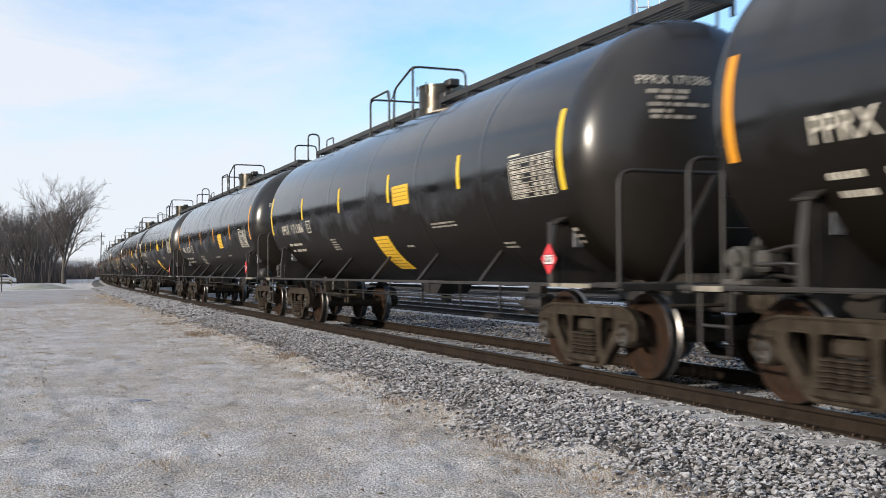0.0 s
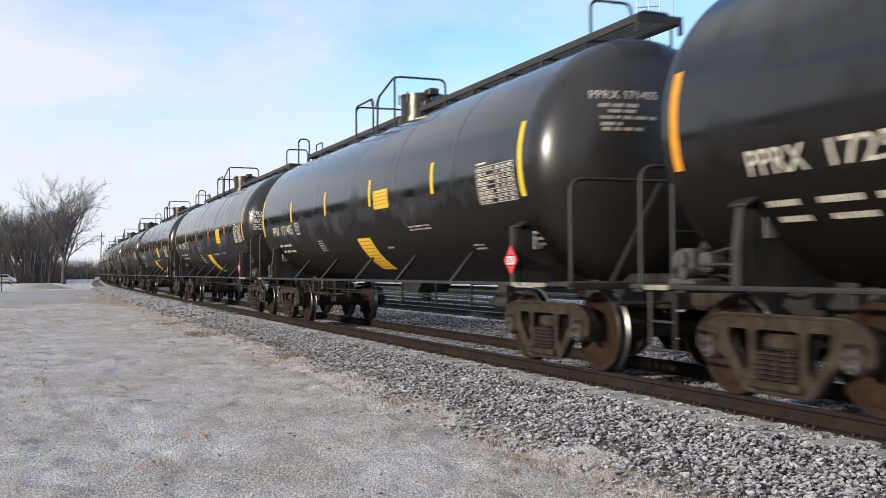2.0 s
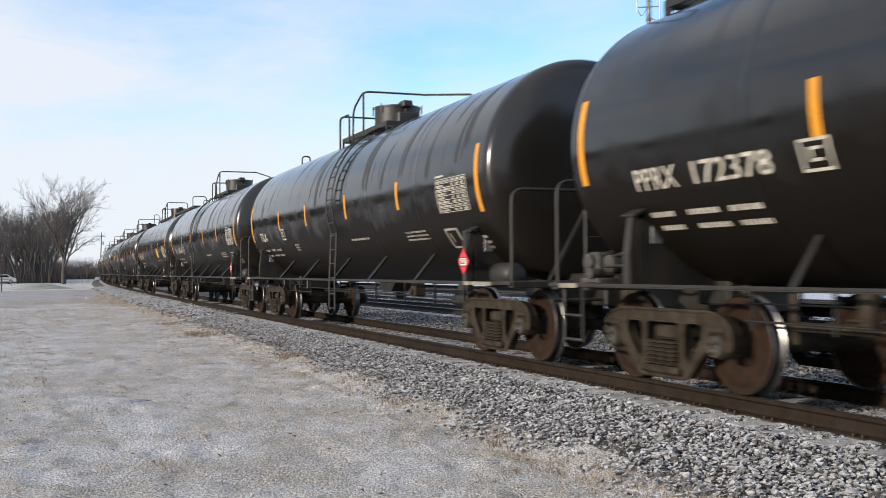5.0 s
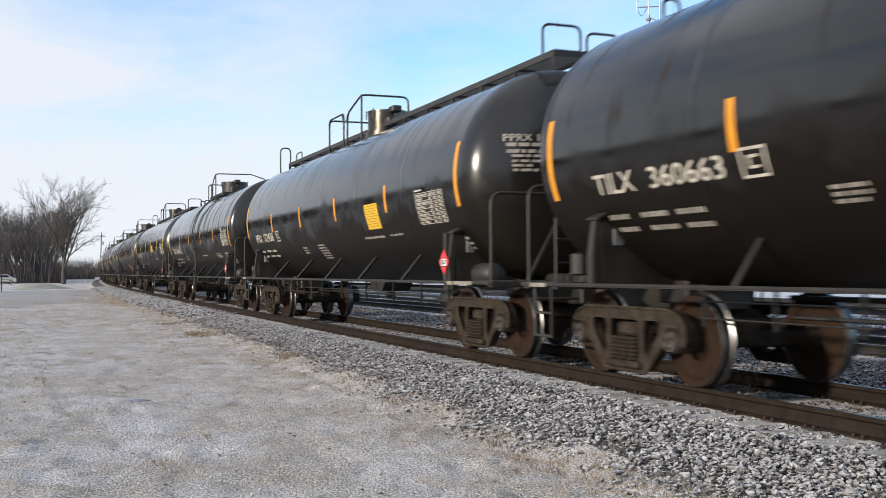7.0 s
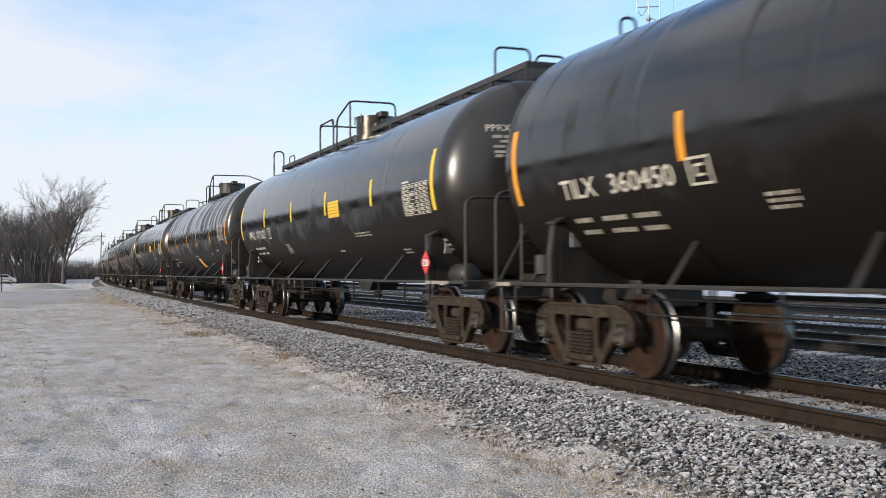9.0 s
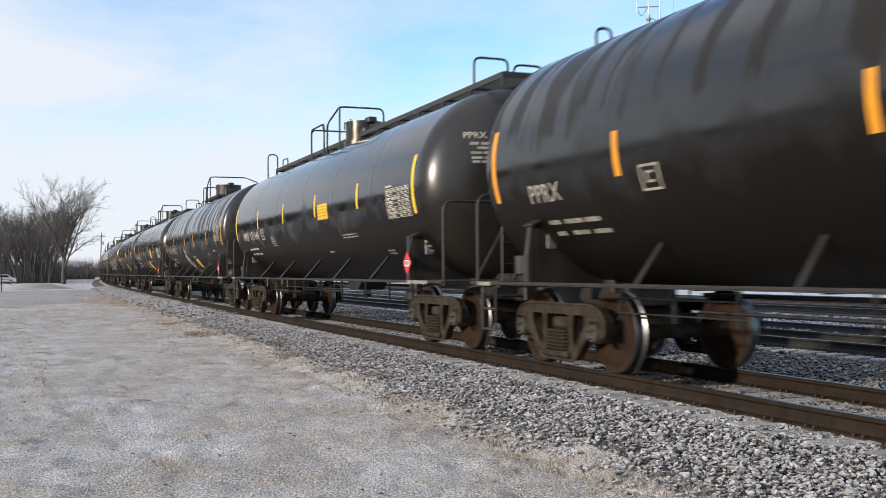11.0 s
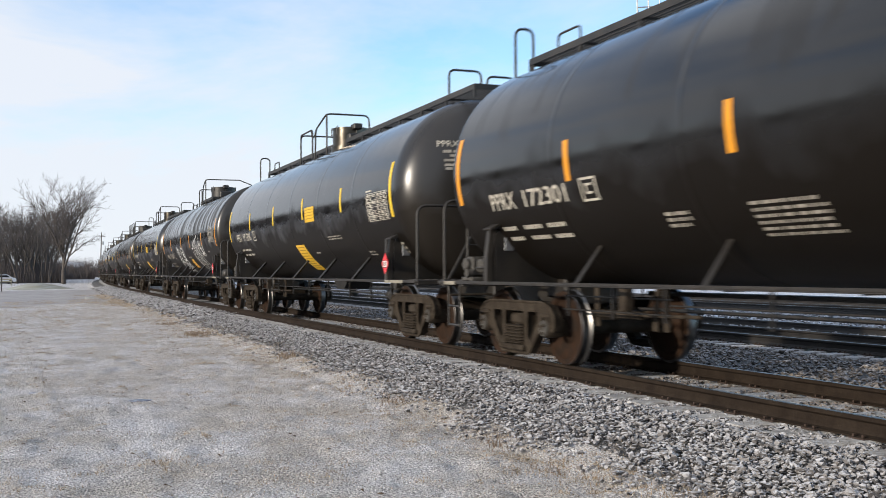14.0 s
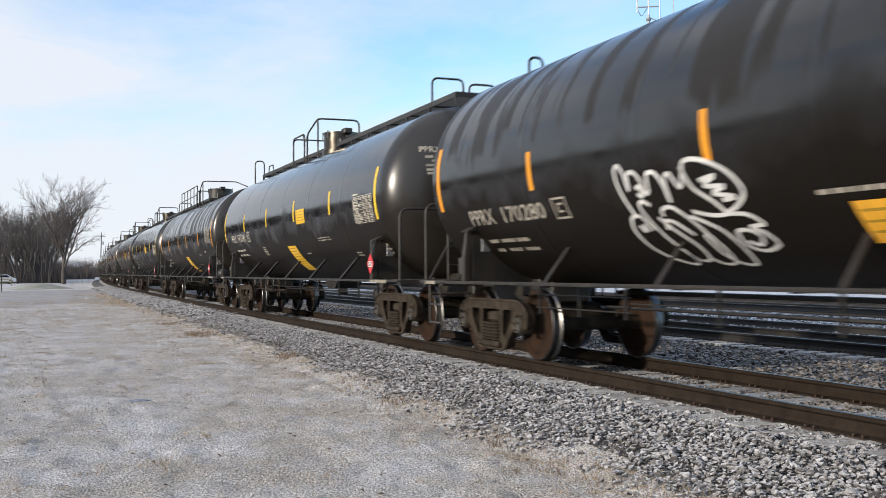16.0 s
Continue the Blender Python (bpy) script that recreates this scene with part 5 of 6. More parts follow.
def build_running_gear(car, along=0.0):
    """Four wheelsets, two trucks, and what hangs under the tank."""
    axles = []
    for tx in (-6.75, 6.75):
        for dx in (-0.889, 0.889):
            axle = put("axle", "axle", lambda: part("axle", axle_bm(), M["truck"], smooth=40), car, pose(tx + dx, 0, 0.457))
            for sy in (-1, 1):
                put("wheel", "wheel", lambda: part("wheel", wheel_bm(), [M["wheel"], M["tread"]], smooth=35), axle,
                    pose(0, sy * 0.7475, 0, 0, 0, 0 if sy > 0 else 180), "rust-brown steel wheel with a bright tread")
            axles.append((axle, tx + dx))
            for sy in (-1, 1):
                put("axle_bearing", "bearing", lambda: part("axle_bearing", bearing_bm(), [M["truck"], M["galv_dusty"]], smooth=35), car,
                    pose(tx + dx, sy * 1.0, 0.457, 0, 0, 0 if sy > 0 else 180))
        for sy in (-1, 1):
            put("side_frame", "side_frame", lambda: part("side_frame", side_frame_bm(), M["truck"]), car, pose(tx, sy * 1.0, 0, 0, 0, 0 if sy > 0 else 180),
                "dusty brown cast steel truck side frame")
            for dx in (-0.17, 0.0, 0.17) if sy > 0 else (-0.09, 0.09):
                put("coil_spring", "spring", lambda: part("coil_spring", spring_bm(), M["truck"], smooth=50), car, pose(tx + dx, sy * 1.0, 0, 0, 0, 0 if sy > 0 else 180))
        put("truck_bolster", "bolster", lambda: part("truck_bolster", bolster_bm(), M["truck"]), car, pose(tx, 0, 0))
        put("brake_beam", "brake_beam", lambda: part("brake_beam", brake_bm(), M["truck"]), car, pose(tx, 0, 0))
        def bolster_tag():
            bm = bmesh.new()
            add_box(bm, -0.075, -0.063, 1.10, 1.22, 1.42, 1.60, 0.004)
            return part("bolster_tag", bm, M["galv"])
        put("bolster_tag", "btag", bolster_tag, car, pose(tx, 0, 0), "small grey tag on the bolster")
        # darker steel than the posts, for the shade on the web behind them
        put("body_bolster", "saddle", lambda: part("body_bolster", saddle_bm(1), M["steel_dark"]), car, pose(tx, 0, 0))
        for sy in (-1, 1):
            put("bolster_post", "post", lambda: part("bolster_post", post_bm(), M["sill"]), car, pose(tx, 0, 0, 0, 0, 0 if sy > 0 else 180))
    for sy in (1, -1):
        put("side_sill", "sill", lambda: part("side_sill", sill_bm(), M["sill"]), car, pose(0, sy * 1.5, 0, 0, 0, 0 if sy > 0 else 180))
        for x in (4.4, 2.15, -0.2, -2.45, -4.75):
            put("strut", "strut", lambda: part("strut", strut_bm(), M["sill"]), car, pose(x, sy * 1.48, 1.0, 0, 0, 0 if sy > 0 else 180))
    for turn in (0, 180):
        m = pose(0, 0, 0, 0, 0, turn)
        put("end_platform", "platform", lambda: part("end_platform", platform_bm(), M["sill"]), car, m)
        put("end_handrail", "end_rail", lambda: part("end_handrail", end_rail_bm(), M["sill"], smooth=60), car, m)
        for dy in ((0.0, -2.92) if turn == 0 else (0.0,)):
            put("sill_step", "step", lambda: part("sill_step", step_bm(), M["sill"], smooth=60), car, m @ pose(0, dy, 0))
        put("coupler", "coupler", lambda: part("coupler", coupler_bm(), M["truck"]), car, m)
    put("end_ladder", "end_ladder", lambda: part("end_ladder", end_ladder_bm(), M["sill"], smooth=60), car)
    put("hand_brake", "hand_brake", lambda: part("hand_brake", brake_gear_bm(), M["steel_dark"]), car, None, "dark hand brake housing and wheel on the end platform")
    put("bottom_outlet", "outlet", lambda: part("bottom_outlet", outlet_bm(), M["under"]), car)
    put("pipe_run", "pipes", lambda: part("pipe_run", pipe_run_bm(), M["steel_dark"], smooth=60), car)
    for x in (5.5, 4.5, 3.5, 1.9, 0.35, -1.3, -2.9, -4.3, -5.5):
        put("pipe_hanger", "hanger", lambda: part("pipe_hanger", hanger_bm(), M["sill"]), car, pose(x, 0, 0))
    put("brake_cylinder", "brake_cyl", lambda: part("brake_cylinder", brake_cylinder_bm(), M["sill"], smooth=40), car, None, "dusty brake cylinder under the tank")
    for x0, x1 in ((7.62, 8.0), (-7.72, -7.1), (-7.05, -6.85)):
        def tag(x0=x0, x1=x1):
            bm = bmesh.new()
            add_box(bm, x0, x1, 1.536, 1.542, 0.975, 1.022)
            return part("sill_tag", bm, M["sill_tag"])
        put("sill_tag", "tag%s" % x0, tag, car, None, "pale worn tag on the side sill")
    put("placard_holder", "holder", lambda: part("placard_holder", placard_holder_bm(), M["sill"]), car, pose(along, 0, 0))
    pl = put("hazard_placard", "placard", lambda: part("hazard_placard", diamond_bm(0.178, 0.0), M["placard_red"]), car, pose(along, 0, 0), "red diamond hazard placard with a white panel")

    def panel():
        bm = bmesh.new()
        add_box(bm, -6.75 - 0.10, -6.75 + 0.10, 1.501, 1.5045, 1.237, 1.333)
        return part("number_panel", bm, M["placard_white"])
    put("number_panel", "panel", panel, pl, None, "white panel with black digits")
    for z in (1.341, 1.221):
        def rule(z=z):
            bm = bmesh.new()
            add_box(bm, -6.75 - 0.10, -6.75 + 0.10, 1.501, 1.504, z, z + 0.009)
            return part("rule_line", bm, M["steel_dark"])
        put("rule_line", "rule%s" % z, rule, pl)

    def digits():
        bm = text_bm("1267", 0.18, 0.07, 0.022)
        for v in bm.verts:
            v.co = Vector((-6.75 + 0.09 - v.co.x, 1.5075, 1.2525 + v.co.y))
        return part("digits", bm, M["steel_dark"])
    put("digits", "digits", digits, pl)
    return axles


def sketch(x0, x1, d0, d1, lines):
    """Strokes given on a unit square (across, down), laid on the shell between x0 and x1, d0 and d1 degrees."""
    return [[(x0 + (x1 - x0) * u, d0 + (d1 - d0) * v) for u, v in line] for line in lines]


GRAFFITI = {
    "bubble": sketch(2.92, 0.72, -11, -60, [
        [(0.07, 0.40), (0.03, 0.20), (0.02, 0.06), (0.05, 0.0), (0.09, 0.07), (0.10, 0.20), (0.12, 0.08), (0.17, 0.07), (0.21, 0.14), (0.22, 0.24), (0.25, 0.22), (0.27, 0.10), (0.33, 0.10), (0.37, 0.20), (0.38, 0.33), (0.39, 0.16), (0.43, 0.12), (0.48, 0.23), (0.52, 0.14), (0.55, 0.05), (0.66, 0.06), (0.80, 0.16), (0.86, 0.30), (0.80, 0.40), (0.70, 0.46)],
        [(0.70, 0.46), (0.82, 0.48), (0.88, 0.56), (0.80, 0.58), (0.86, 0.64), (0.88, 0.74), (0.78, 0.80), (0.70, 0.74), (0.70, 0.62), (0.76, 0.60), (0.82, 0.66), (0.78, 0.74), (0.72, 0.70)],
        [(0.16, 0.55), (0.10, 0.42), (0.03, 0.44), (0.0, 0.56), (0.04, 0.74), (0.14, 0.88), (0.24, 0.94), (0.27, 0.84), (0.20, 0.60), (0.14, 0.36), (0.17, 0.30), (0.22, 0.34)],
        [(0.24, 0.44), (0.30, 0.56), (0.38, 0.72), (0.38, 0.86), (0.32, 0.90), (0.27, 0.84)], [(0.26, 0.56), (0.28, 0.48), (0.34, 0.50), (0.42, 0.62)],
        [(0.28, 0.44), (0.30, 0.38), (0.38, 0.38), (0.48, 0.54), (0.54, 0.76), (0.52, 0.92), (0.44, 0.94), (0.38, 0.86)],
        [(0.46, 0.46), (0.50, 0.48), (0.62, 0.60), (0.66, 0.78), (0.64, 0.94), (0.56, 0.94), (0.50, 0.82), (0.48, 0.62)],
        [(0.52, 0.08), (0.56, 0.24), (0.66, 0.36), (0.70, 0.46), (0.60, 0.46), (0.50, 0.42)], [(0.16, 0.20), (0.19, 0.18), (0.19, 0.26), (0.16, 0.24)],
        [(0.62, 0.20), (0.72, 0.18), (0.64, 0.24), (0.76, 0.26), (0.68, 0.30), (0.80, 0.34), (0.72, 0.36)], [(0.06, 0.50), (0.08, 0.56), (0.10, 0.50), (0.12, 0.56)]]),
    "wild": sketch(-1.55, -4.35, 0, -58, [
        [(0.30, 0.98), (0.16, 0.72), (0.04, 0.44), (0.0, 0.28), (0.06, 0.30), (0.10, 0.20), (0.12, 0.24), (0.15, 0.14), (0.20, 0.24), (0.24, 0.40), (0.28, 0.46), (0.32, 0.40), (0.26, 0.34), (0.24, 0.18), (0.30, 0.12), (0.36, 0.10), (0.44, 0.06), (0.50, 0.0), (0.52, 0.14)],
        [(0.14, 0.24), (0.14, 0.42), (0.10, 0.46), (0.18, 0.56), (0.20, 0.66), (0.32, 0.92)], [(0.34, 0.14), (0.36, 0.34), (0.44, 0.62), (0.56, 0.90), (0.52, 0.96), (0.42, 0.80), (0.30, 0.56), (0.26, 0.50)],
        [(0.40, 0.12), (0.42, 0.30), (0.48, 0.50), (0.50, 0.62), (0.56, 0.52), (0.50, 0.42), (0.46, 0.46)], [(0.46, 0.30), (0.52, 0.22), (0.58, 0.30), (0.70, 0.60), (0.80, 0.94)],
        [(0.50, 0.62), (0.58, 0.66), (0.64, 0.84), (0.70, 0.80), (0.74, 0.94)], [(0.22, 0.72), (0.36, 0.96)], [(0.62, 0.10), (0.66, 0.30)], [(0.68, 0.06), (0.70, 0.22), (0.78, 0.24)],
        [(0.66, 0.22), (0.76, 0.20)], [(0.72, 0.32), (0.80, 0.30)], [(0.88, 0.32), (0.80, 0.36), (0.86, 0.42), (0.80, 0.46), (0.74, 0.44)], [(0.92, 0.24), (0.98, 0.52)], [(0.86, 0.44), (0.92, 0.52)], [(0.86, 0.48), (0.96, 0.42)]]),
    "plume": sketch(2.15, 0.98, -15, -63, [
        [(0.02, 0.40), (0.0, 0.28), (0.06, 0.22), (0.12, 0.30), (0.20, 0.50)], [(0.12, 0.30), (0.14, 0.08), (0.20, 0.04), (0.26, 0.20), (0.32, 0.46)], [(0.28, 0.24), (0.30, 0.02), (0.38, 0.0), (0.40, 0.20), (0.42, 0.44)],
        [(0.42, 0.20), (0.46, 0.06), (0.54, 0.08), (0.56, 0.28), (0.66, 0.32), (0.62, 0.46)], [(0.02, 0.40), (0.14, 0.62), (0.34, 0.82), (0.56, 0.94), (0.78, 1.0), (0.96, 0.94), (1.0, 0.76), (0.90, 0.56), (0.74, 0.46), (0.62, 0.46)],
        [(0.58, 0.70), (0.62, 0.52), (0.72, 0.54), (0.80, 0.72), (0.76, 0.86), (0.70, 0.72)], [(0.20, 0.50), (0.36, 0.72), (0.48, 0.86)], [(0.32, 0.46), (0.46, 0.70), (0.64, 0.90)], [(0.22, 0.40), (0.36, 0.34), (0.56, 0.40)], [(0.42, 0.44), (0.52, 0.66), (0.60, 0.80)]]),
    "faint": sketch(-2.2, -3.6, -8, -36, [[(0.0, 0.1), (0.1, 0.5), (0.2, 0.0), (0.3, 0.6), (0.45, 0.1), (0.5, 0.6)], [(0.7, 0.9), (0.9, 0.8), (1.0, 1.0)]]),
}


LOWER = ("PPRX 172378", "PPRX 172577", "PPRX 172438", "PPRX 172301")      # cars whose tape and marks sit lower on the shell
DROP = {"PPRX 172378": -22.0, "PPRX 172577": -22.0, "PPRX 172438": -22.0, "PPRX 172301": -22.0, "PPRX 170280": -28.4}     # height of the reporting mark where it differs, degrees on the shell


SHIFT = {"TILX 360450": 0.19}       # marks set back along the shell


def tank_car(index, style, number, extra):
    """style: P long walkway and orange tape; Q glossy with yellow tape; R short platform, worn; T short platform and side ladder."""
    labels = {"P": "black satin tank car with a full-length roof walkway", "Q": "glossy black tank car with yellow reflective stripes",
              "R": "worn streaky black tank car with short roof platform", "T": "dusty black tank car with a side ladder and orange stripes"}
    label = labels[style] + (" and white graffiti" if any(e in GRAFFITI and e != "faint" for e in extra) else "")
    car = tagged(new("tank_car"), label, "rail tank car", "cars of the freight train")
    long_shell = number == "PPRX 172378"
    blunt, deep, cyl = (2.8, 0.56, 7.40) if long_shell else (2.35, 0.76, 7.16) if style in "PQ" else (3.0, 0.36, CYL)
    paint = {"P": M["tank_satin"], "Q": M["tank_gloss"], "R": M["tank_worn"], "T": M["tank_dusty"]}[style]
    put("tank", "tank%s%s" % (style, long_shell), lambda: part("tank", tank_bm(blunt, deep, cyl), paint, smooth=30), car, None, "black painted cylindrical tank with domed ends")
    axles = build_running_gear(car, -0.35 if long_shell else 0.1 if style == "P" else 0.0)
    if style in "RT":
        put("retainer_box", "retainer", lambda: part("retainer_box", retainer_box_bm(), M["truck"]), car)
    if style in "RTP" or index == 10:
        put("air_reservoir", "reservoir", lambda: part("air_reservoir", reservoir_bm(), M["sill"], smooth=40), car, None, "dusty black air reservoir on the end platform")
    if style in "PQ":
        put("brake_lever", "lever", lambda: part("brake_lever", brake_lever_bm(), M["truck"], smooth=40), car, None, "dusty slack adjuster rod with hanging levers")
        valve = put("brake_valve", "valve", lambda: part("brake_valve", valve_bm(), M["galv_dusty"], smooth=35), car, None, "dusty grey brake control valve on the end platform")
        for k in range(3):
            put("air_pipe", "vpipe%d" % k, lambda: part("air_pipe", valve_pipe_bm(k), M["steel_dark"], smooth=60), valve)
    tape = M["yellow"] if style == "Q" else M["orange"]
    low, high = {"P": (-8.2, 9.0), "Q": (-7.8, 9.6), "R": (-14.9, 2.3), "T": (-13.3, 3.7)}[style]
    if number in LOWER:
        low, high = -13.5, 3.5
    for x in {"P": (4.15, 1.30, -1.65, -4.68) if long_shell else (4.59, 1.80, -0.99, -4.02 if number in LOWER else -4.15), "Q": (4.60, 1.75, -1.14, -4.10), "R": (4.75, 1.41, -0.98, -4.10), "T": (4.42, 1.72, -1.28, -4.03) if number in SHIFT else (4.42, 1.90, -1.09, -4.0)}[style]:
        def stripe(x=x):
            bm = bmesh.new()
            add_patch(bm, x, x - 0.10, low, high)
            return part("reflective_stripe", bm, tape)
        put("reflective_stripe", "stripe%s%s%s" % (style, x, low), stripe, car, pose(-SHIFT.get(number, 0.0), 0, 0))
    for x in (7.60, -7.49 if long_shell else {"P": -7.05, "Q": -6.98}.get(style, -7.15)):
        def stripe(x=x):
            bm = bmesh.new()
            add_patch(bm, x, x - 0.11, *{"T": (-21.2, 13.2), "R": (-18.6, 15.8)}.get(style, (-16.8, 17.6)))
            return part("reflective_stripe", bm, tape)
        put("reflective_stripe", "stripe%s%s" % (style, x), stripe, car)
    # reporting mark and stencils
    paint2 = M["stencil_dull"] if style == "R" else M["stencil"]
    d0 = DROP.get(number, {"P": -15.3, "Q": -18.2, "R": -21.0, "T": -21.4}[style])
    m0, m1 = {"P": (6.62, 4.66), "Q": (6.56, 4.63)}.get(style, (6.68, 4.55))
    back = SHIFT.get(number, 0.0)
    words = number.split()
    for k, word in enumerate(words):
        a, b = (m0, m0 - 0.345 * (m0 - m1)) if k == 0 else (m0 - 0.47 * (m0 - m1), m1)
        part("lettering", wrapped_text(word, a - back, b - back, d0, 0.215, 0.012), paint2, car)

    def frame_box():
        bm = bmesh.new()
        for a in ((4.50, 4.47, -1, 9), (4.20, 4.17, -1, 9), (4.47, 4.20, 8, 9), (4.47, 4.20, -1, 0), (4.40, 4.27, 2, 3), (4.40, 4.37, 2, 6), (4.40, 4.27, 5.5, 6.5)):
            add_patch(bm, a[0] - 0.17 - back, a[1] - 0.17 - back, d0 + a[2], d0 + a[3])
        return part("stencil_box", bm, paint2)
    put("stencil_box", "sbox%s%s%s" % (style, d0, back), frame_box, car)

    td = -6.2 if number in LOWER else {"P": 0.2, "Q": 0.2, "R": 5.4, "T": -1.2}[style]
    ahead = 0.28 if number in LOWER else 0.0

    def table():
        bm = bmesh.new()
        for k in range(9):
            add_patch(bm, -5.79, -6.86, td - k * 2.25, td + 0.35 - k * 2.25)
        add_patch(bm, -5.75, -5.77, td - 18, td)
        add_patch(bm, -6.83, -6.85, td - 18, td)
        for k in range(8):
            add_bars(bm, -5.80, -6.30, td - 0.5 - k * 2.25, td - 1.6 - k * 2.25, 1, k, 0.5, 1.0)
            for c in range(3):
                add_bars(bm, -6.34 - 0.17 * c, -6.46 - 0.17 * c, td - 0.5 - k * 2.25, td - 1.6 - k * 2.25, 1, k * 7 + c, 0.8, 1.0)
        add_patch(bm, -5.75, -6.05, td + 1.4, td + 2.4)
        return tagged(part("test_data_table", bm, paint2), kind="stuff")
    put("test_data_table", "table%s%s" % (style, td), table, car, pose(ahead, 0, 0), "pale stencilled table of inspection lines")

    # weight lines: three words each, every word a part
    for r, (top, indent) in enumerate(((d0 - 8.6, 0.06), (d0 - 14.4, 0.12))):
        for k, (a, b) in enumerate(((0.0, 0.36), (0.58, 1.02), (1.18, 1.60)) if style in "PT" else ((0.16, 0.38), (0.52, 0.88), (0.98, 1.32))):
            def words_bar(a=a, b=b, top=top, indent=indent, seed=r * 3 + k):
                bm = bmesh.new()
                rnd = random.Random(seed + 20)
                x = m0 - indent - a - back
                while x > m0 - indent - b - back + 0.02:
                    w = rnd.uniform(0.03, 0.055)
                    add_patch(bm, x, x - w, top - 2.2, top)
                    x -= w + 0.014
                return tagged(part("weight_stencil", bm, M["stencil_dull"] if style in "RT" else paint2), kind="stuff")
            put("weight_stencil", "weight%s%s%s%s" % (style, d0, back, r * 3 + k), words_bar, car)
    lower = number in LOWER
    late = -1.4 if number == "PPRX 172438" else 0.0
    if style == "P":
        lines = [(2.25, 1.85, -31, -38.5, 3, 12, 0.85, 0.6) if lower else (1.82, 1.38, -16, -23.5, 3, 12, 0.85, 0.6),
                 (0.95, 0.30, -30, -45, 6, 13, 0.9, 0.5) if lower else (1.86, 1.26, -27.4, -42, 5, 13, 0.9, 0.5),
                 (-1.07 + late, -2.17 + late, -28, -29.6, 1, 14, 0.98, 1.0), (-2.70 + late * 0.8, -3.37 + late * 0.8, -27.8, -29.2, 1, 15, 0.98, 1.0)]
    elif style == "Q":
        lines = [(2.85, 2.40, -26.6, -37, 5, 13, 0.8, 0.5), (-1.30, -1.65, -36.6, -38, 1, 14, 0.98, 1.0), (-2.80, -3.75, -24, -28, 2, 16, 0.9, 0.5), (-4.90, -5.25, -39, -44, 2, 18, 0.9, 0.5)]
    elif style == "T":
        lines = [(3.43 - back, 3.03 - back, -27.4, -34.5, 3, 12, 0.85, 0.6), (-1.0, -2.13, -28.2, -29.8, 1, 14, 0.98, 1.0), (-4.0, -4.95, -27.5, -35, 3, 15, 0.9, 0.45)]
    else:
        lines = [(0.2, -0.6, -28.5, -30.2, 1, 14, 0.98, 1.0), (-2.2, -2.9, -42, -44, 1, 15, 0.98, 1.0), (-3.6, -3.95, -26, -30, 2, 16, 0.9, 0.5), (-5.0, -5.35, -23, -25, 1, 18, 0.98, 1.0)]
    if number == "PPRX 171396":
        lines = lines[1:]
    if number == "PPRX 172577":
        lines = [(2.80, 2.02, -29.5, -43.5, 6, 13, 0.9, 0.5), (-0.35, -1.15, -32, -33.6, 1, 14, 0.98, 1.0), (-2.63, -3.25, -32, -33.5, 1, 15, 0.98, 1.0)]
    if number == "PPRX 171149":
        lines[0] = (3.35, 2.88, -17.5, -28, 5, 13, 0.8, 0.5)
    if number == "PPRX 172301":
        lines[0], lines[1] = (3.0, 2.6, -31, -38.5, 3, 12, 0.85, 0.6), (1.75, 0.85, -30, -45, 6, 13, 0.9, 0.5)
    for line in lines + [(-6.55, -7.05, -34, -44, 3, 17, 0.85, 0.5)]:
        def stencil(line=line):
            bm = bmesh.new()
            add_bars(bm, *line)
            return tagged(part("stencil_block", bm, M["stencil_dull"]), kind="stuff")
        put("stencil_block", "stencil%s" % (line,), stencil, car)
    if style == "T":
        def outline():
            bm = bmesh.new()
            for a in ((-5.65, -5.70, -41, -28), (-6.07, -6.12, -41, -28), (-5.70, -6.07, -29.4, -28), (-5.70, -6.07, -41, -39.6), (-5.78, -5.82, -37, -31)):
                add_patch(bm, *a)
            return part("stencil_outline", bm, M["stencil_dull"])
        put("stencil_outline", "outlineT", outline, car)

    back_y = 0.31 if number in LOWER else 0.0      # the end stencils sit nearer the middle on some cars

    def head_mark():
        bm = bmesh.new()
        rnd = random.Random(5)

        def head(y, z):
            rr = math.hypot(y, z - TZ) / TR
            return Vector((-cyl - deep * max(1 - min(rr, 0.999) ** blunt, 0) ** (1 / blunt) - 0.012, y, z))
        rows = tuple((a - back_y, b - back_y, z + back_y / 2, h) for a, b, z, h in ((1.35, 0.59, 2.66, 0.05), (1.35, 0.73, 2.57, 0.05), (1.29, 0.88, 2.515, 0.036), (1.29, 0.65, 2.445, 0.036), (1.29, 1.04, 2.385, 0.036), (1.28, 0.88, 2.325, 0.036)))
        if style != "P":
            rows = ((0.87, 0.41, 3.03, 0.045), (0.77, 0.42, 2.965, 0.04), (0.87, 0.21, 2.89, 0.04), (0.86, 0.62, 2.815, 0.04), (0.85, 0.38, 2.755, 0.04))
        for y, end, z, h in rows:
            while y > end:
                w = min(rnd.uniform(0.05, 0.17), y - end + 0.02)
                f = [bm.verts.new(head(yy, zz)) for yy, zz in ((y, z), (y - w, z), (y - w, z + h), (y, z + h))]
                bm.faces.new(f)
                y -= w + 0.03
        return tagged(part("head_stencils", bm, M["stencil_dull"]), kind="stuff")
    if style != "T":
        put("head_stencils", "headmark%s%s%s" % (style, long_shell, back_y), head_mark, car)

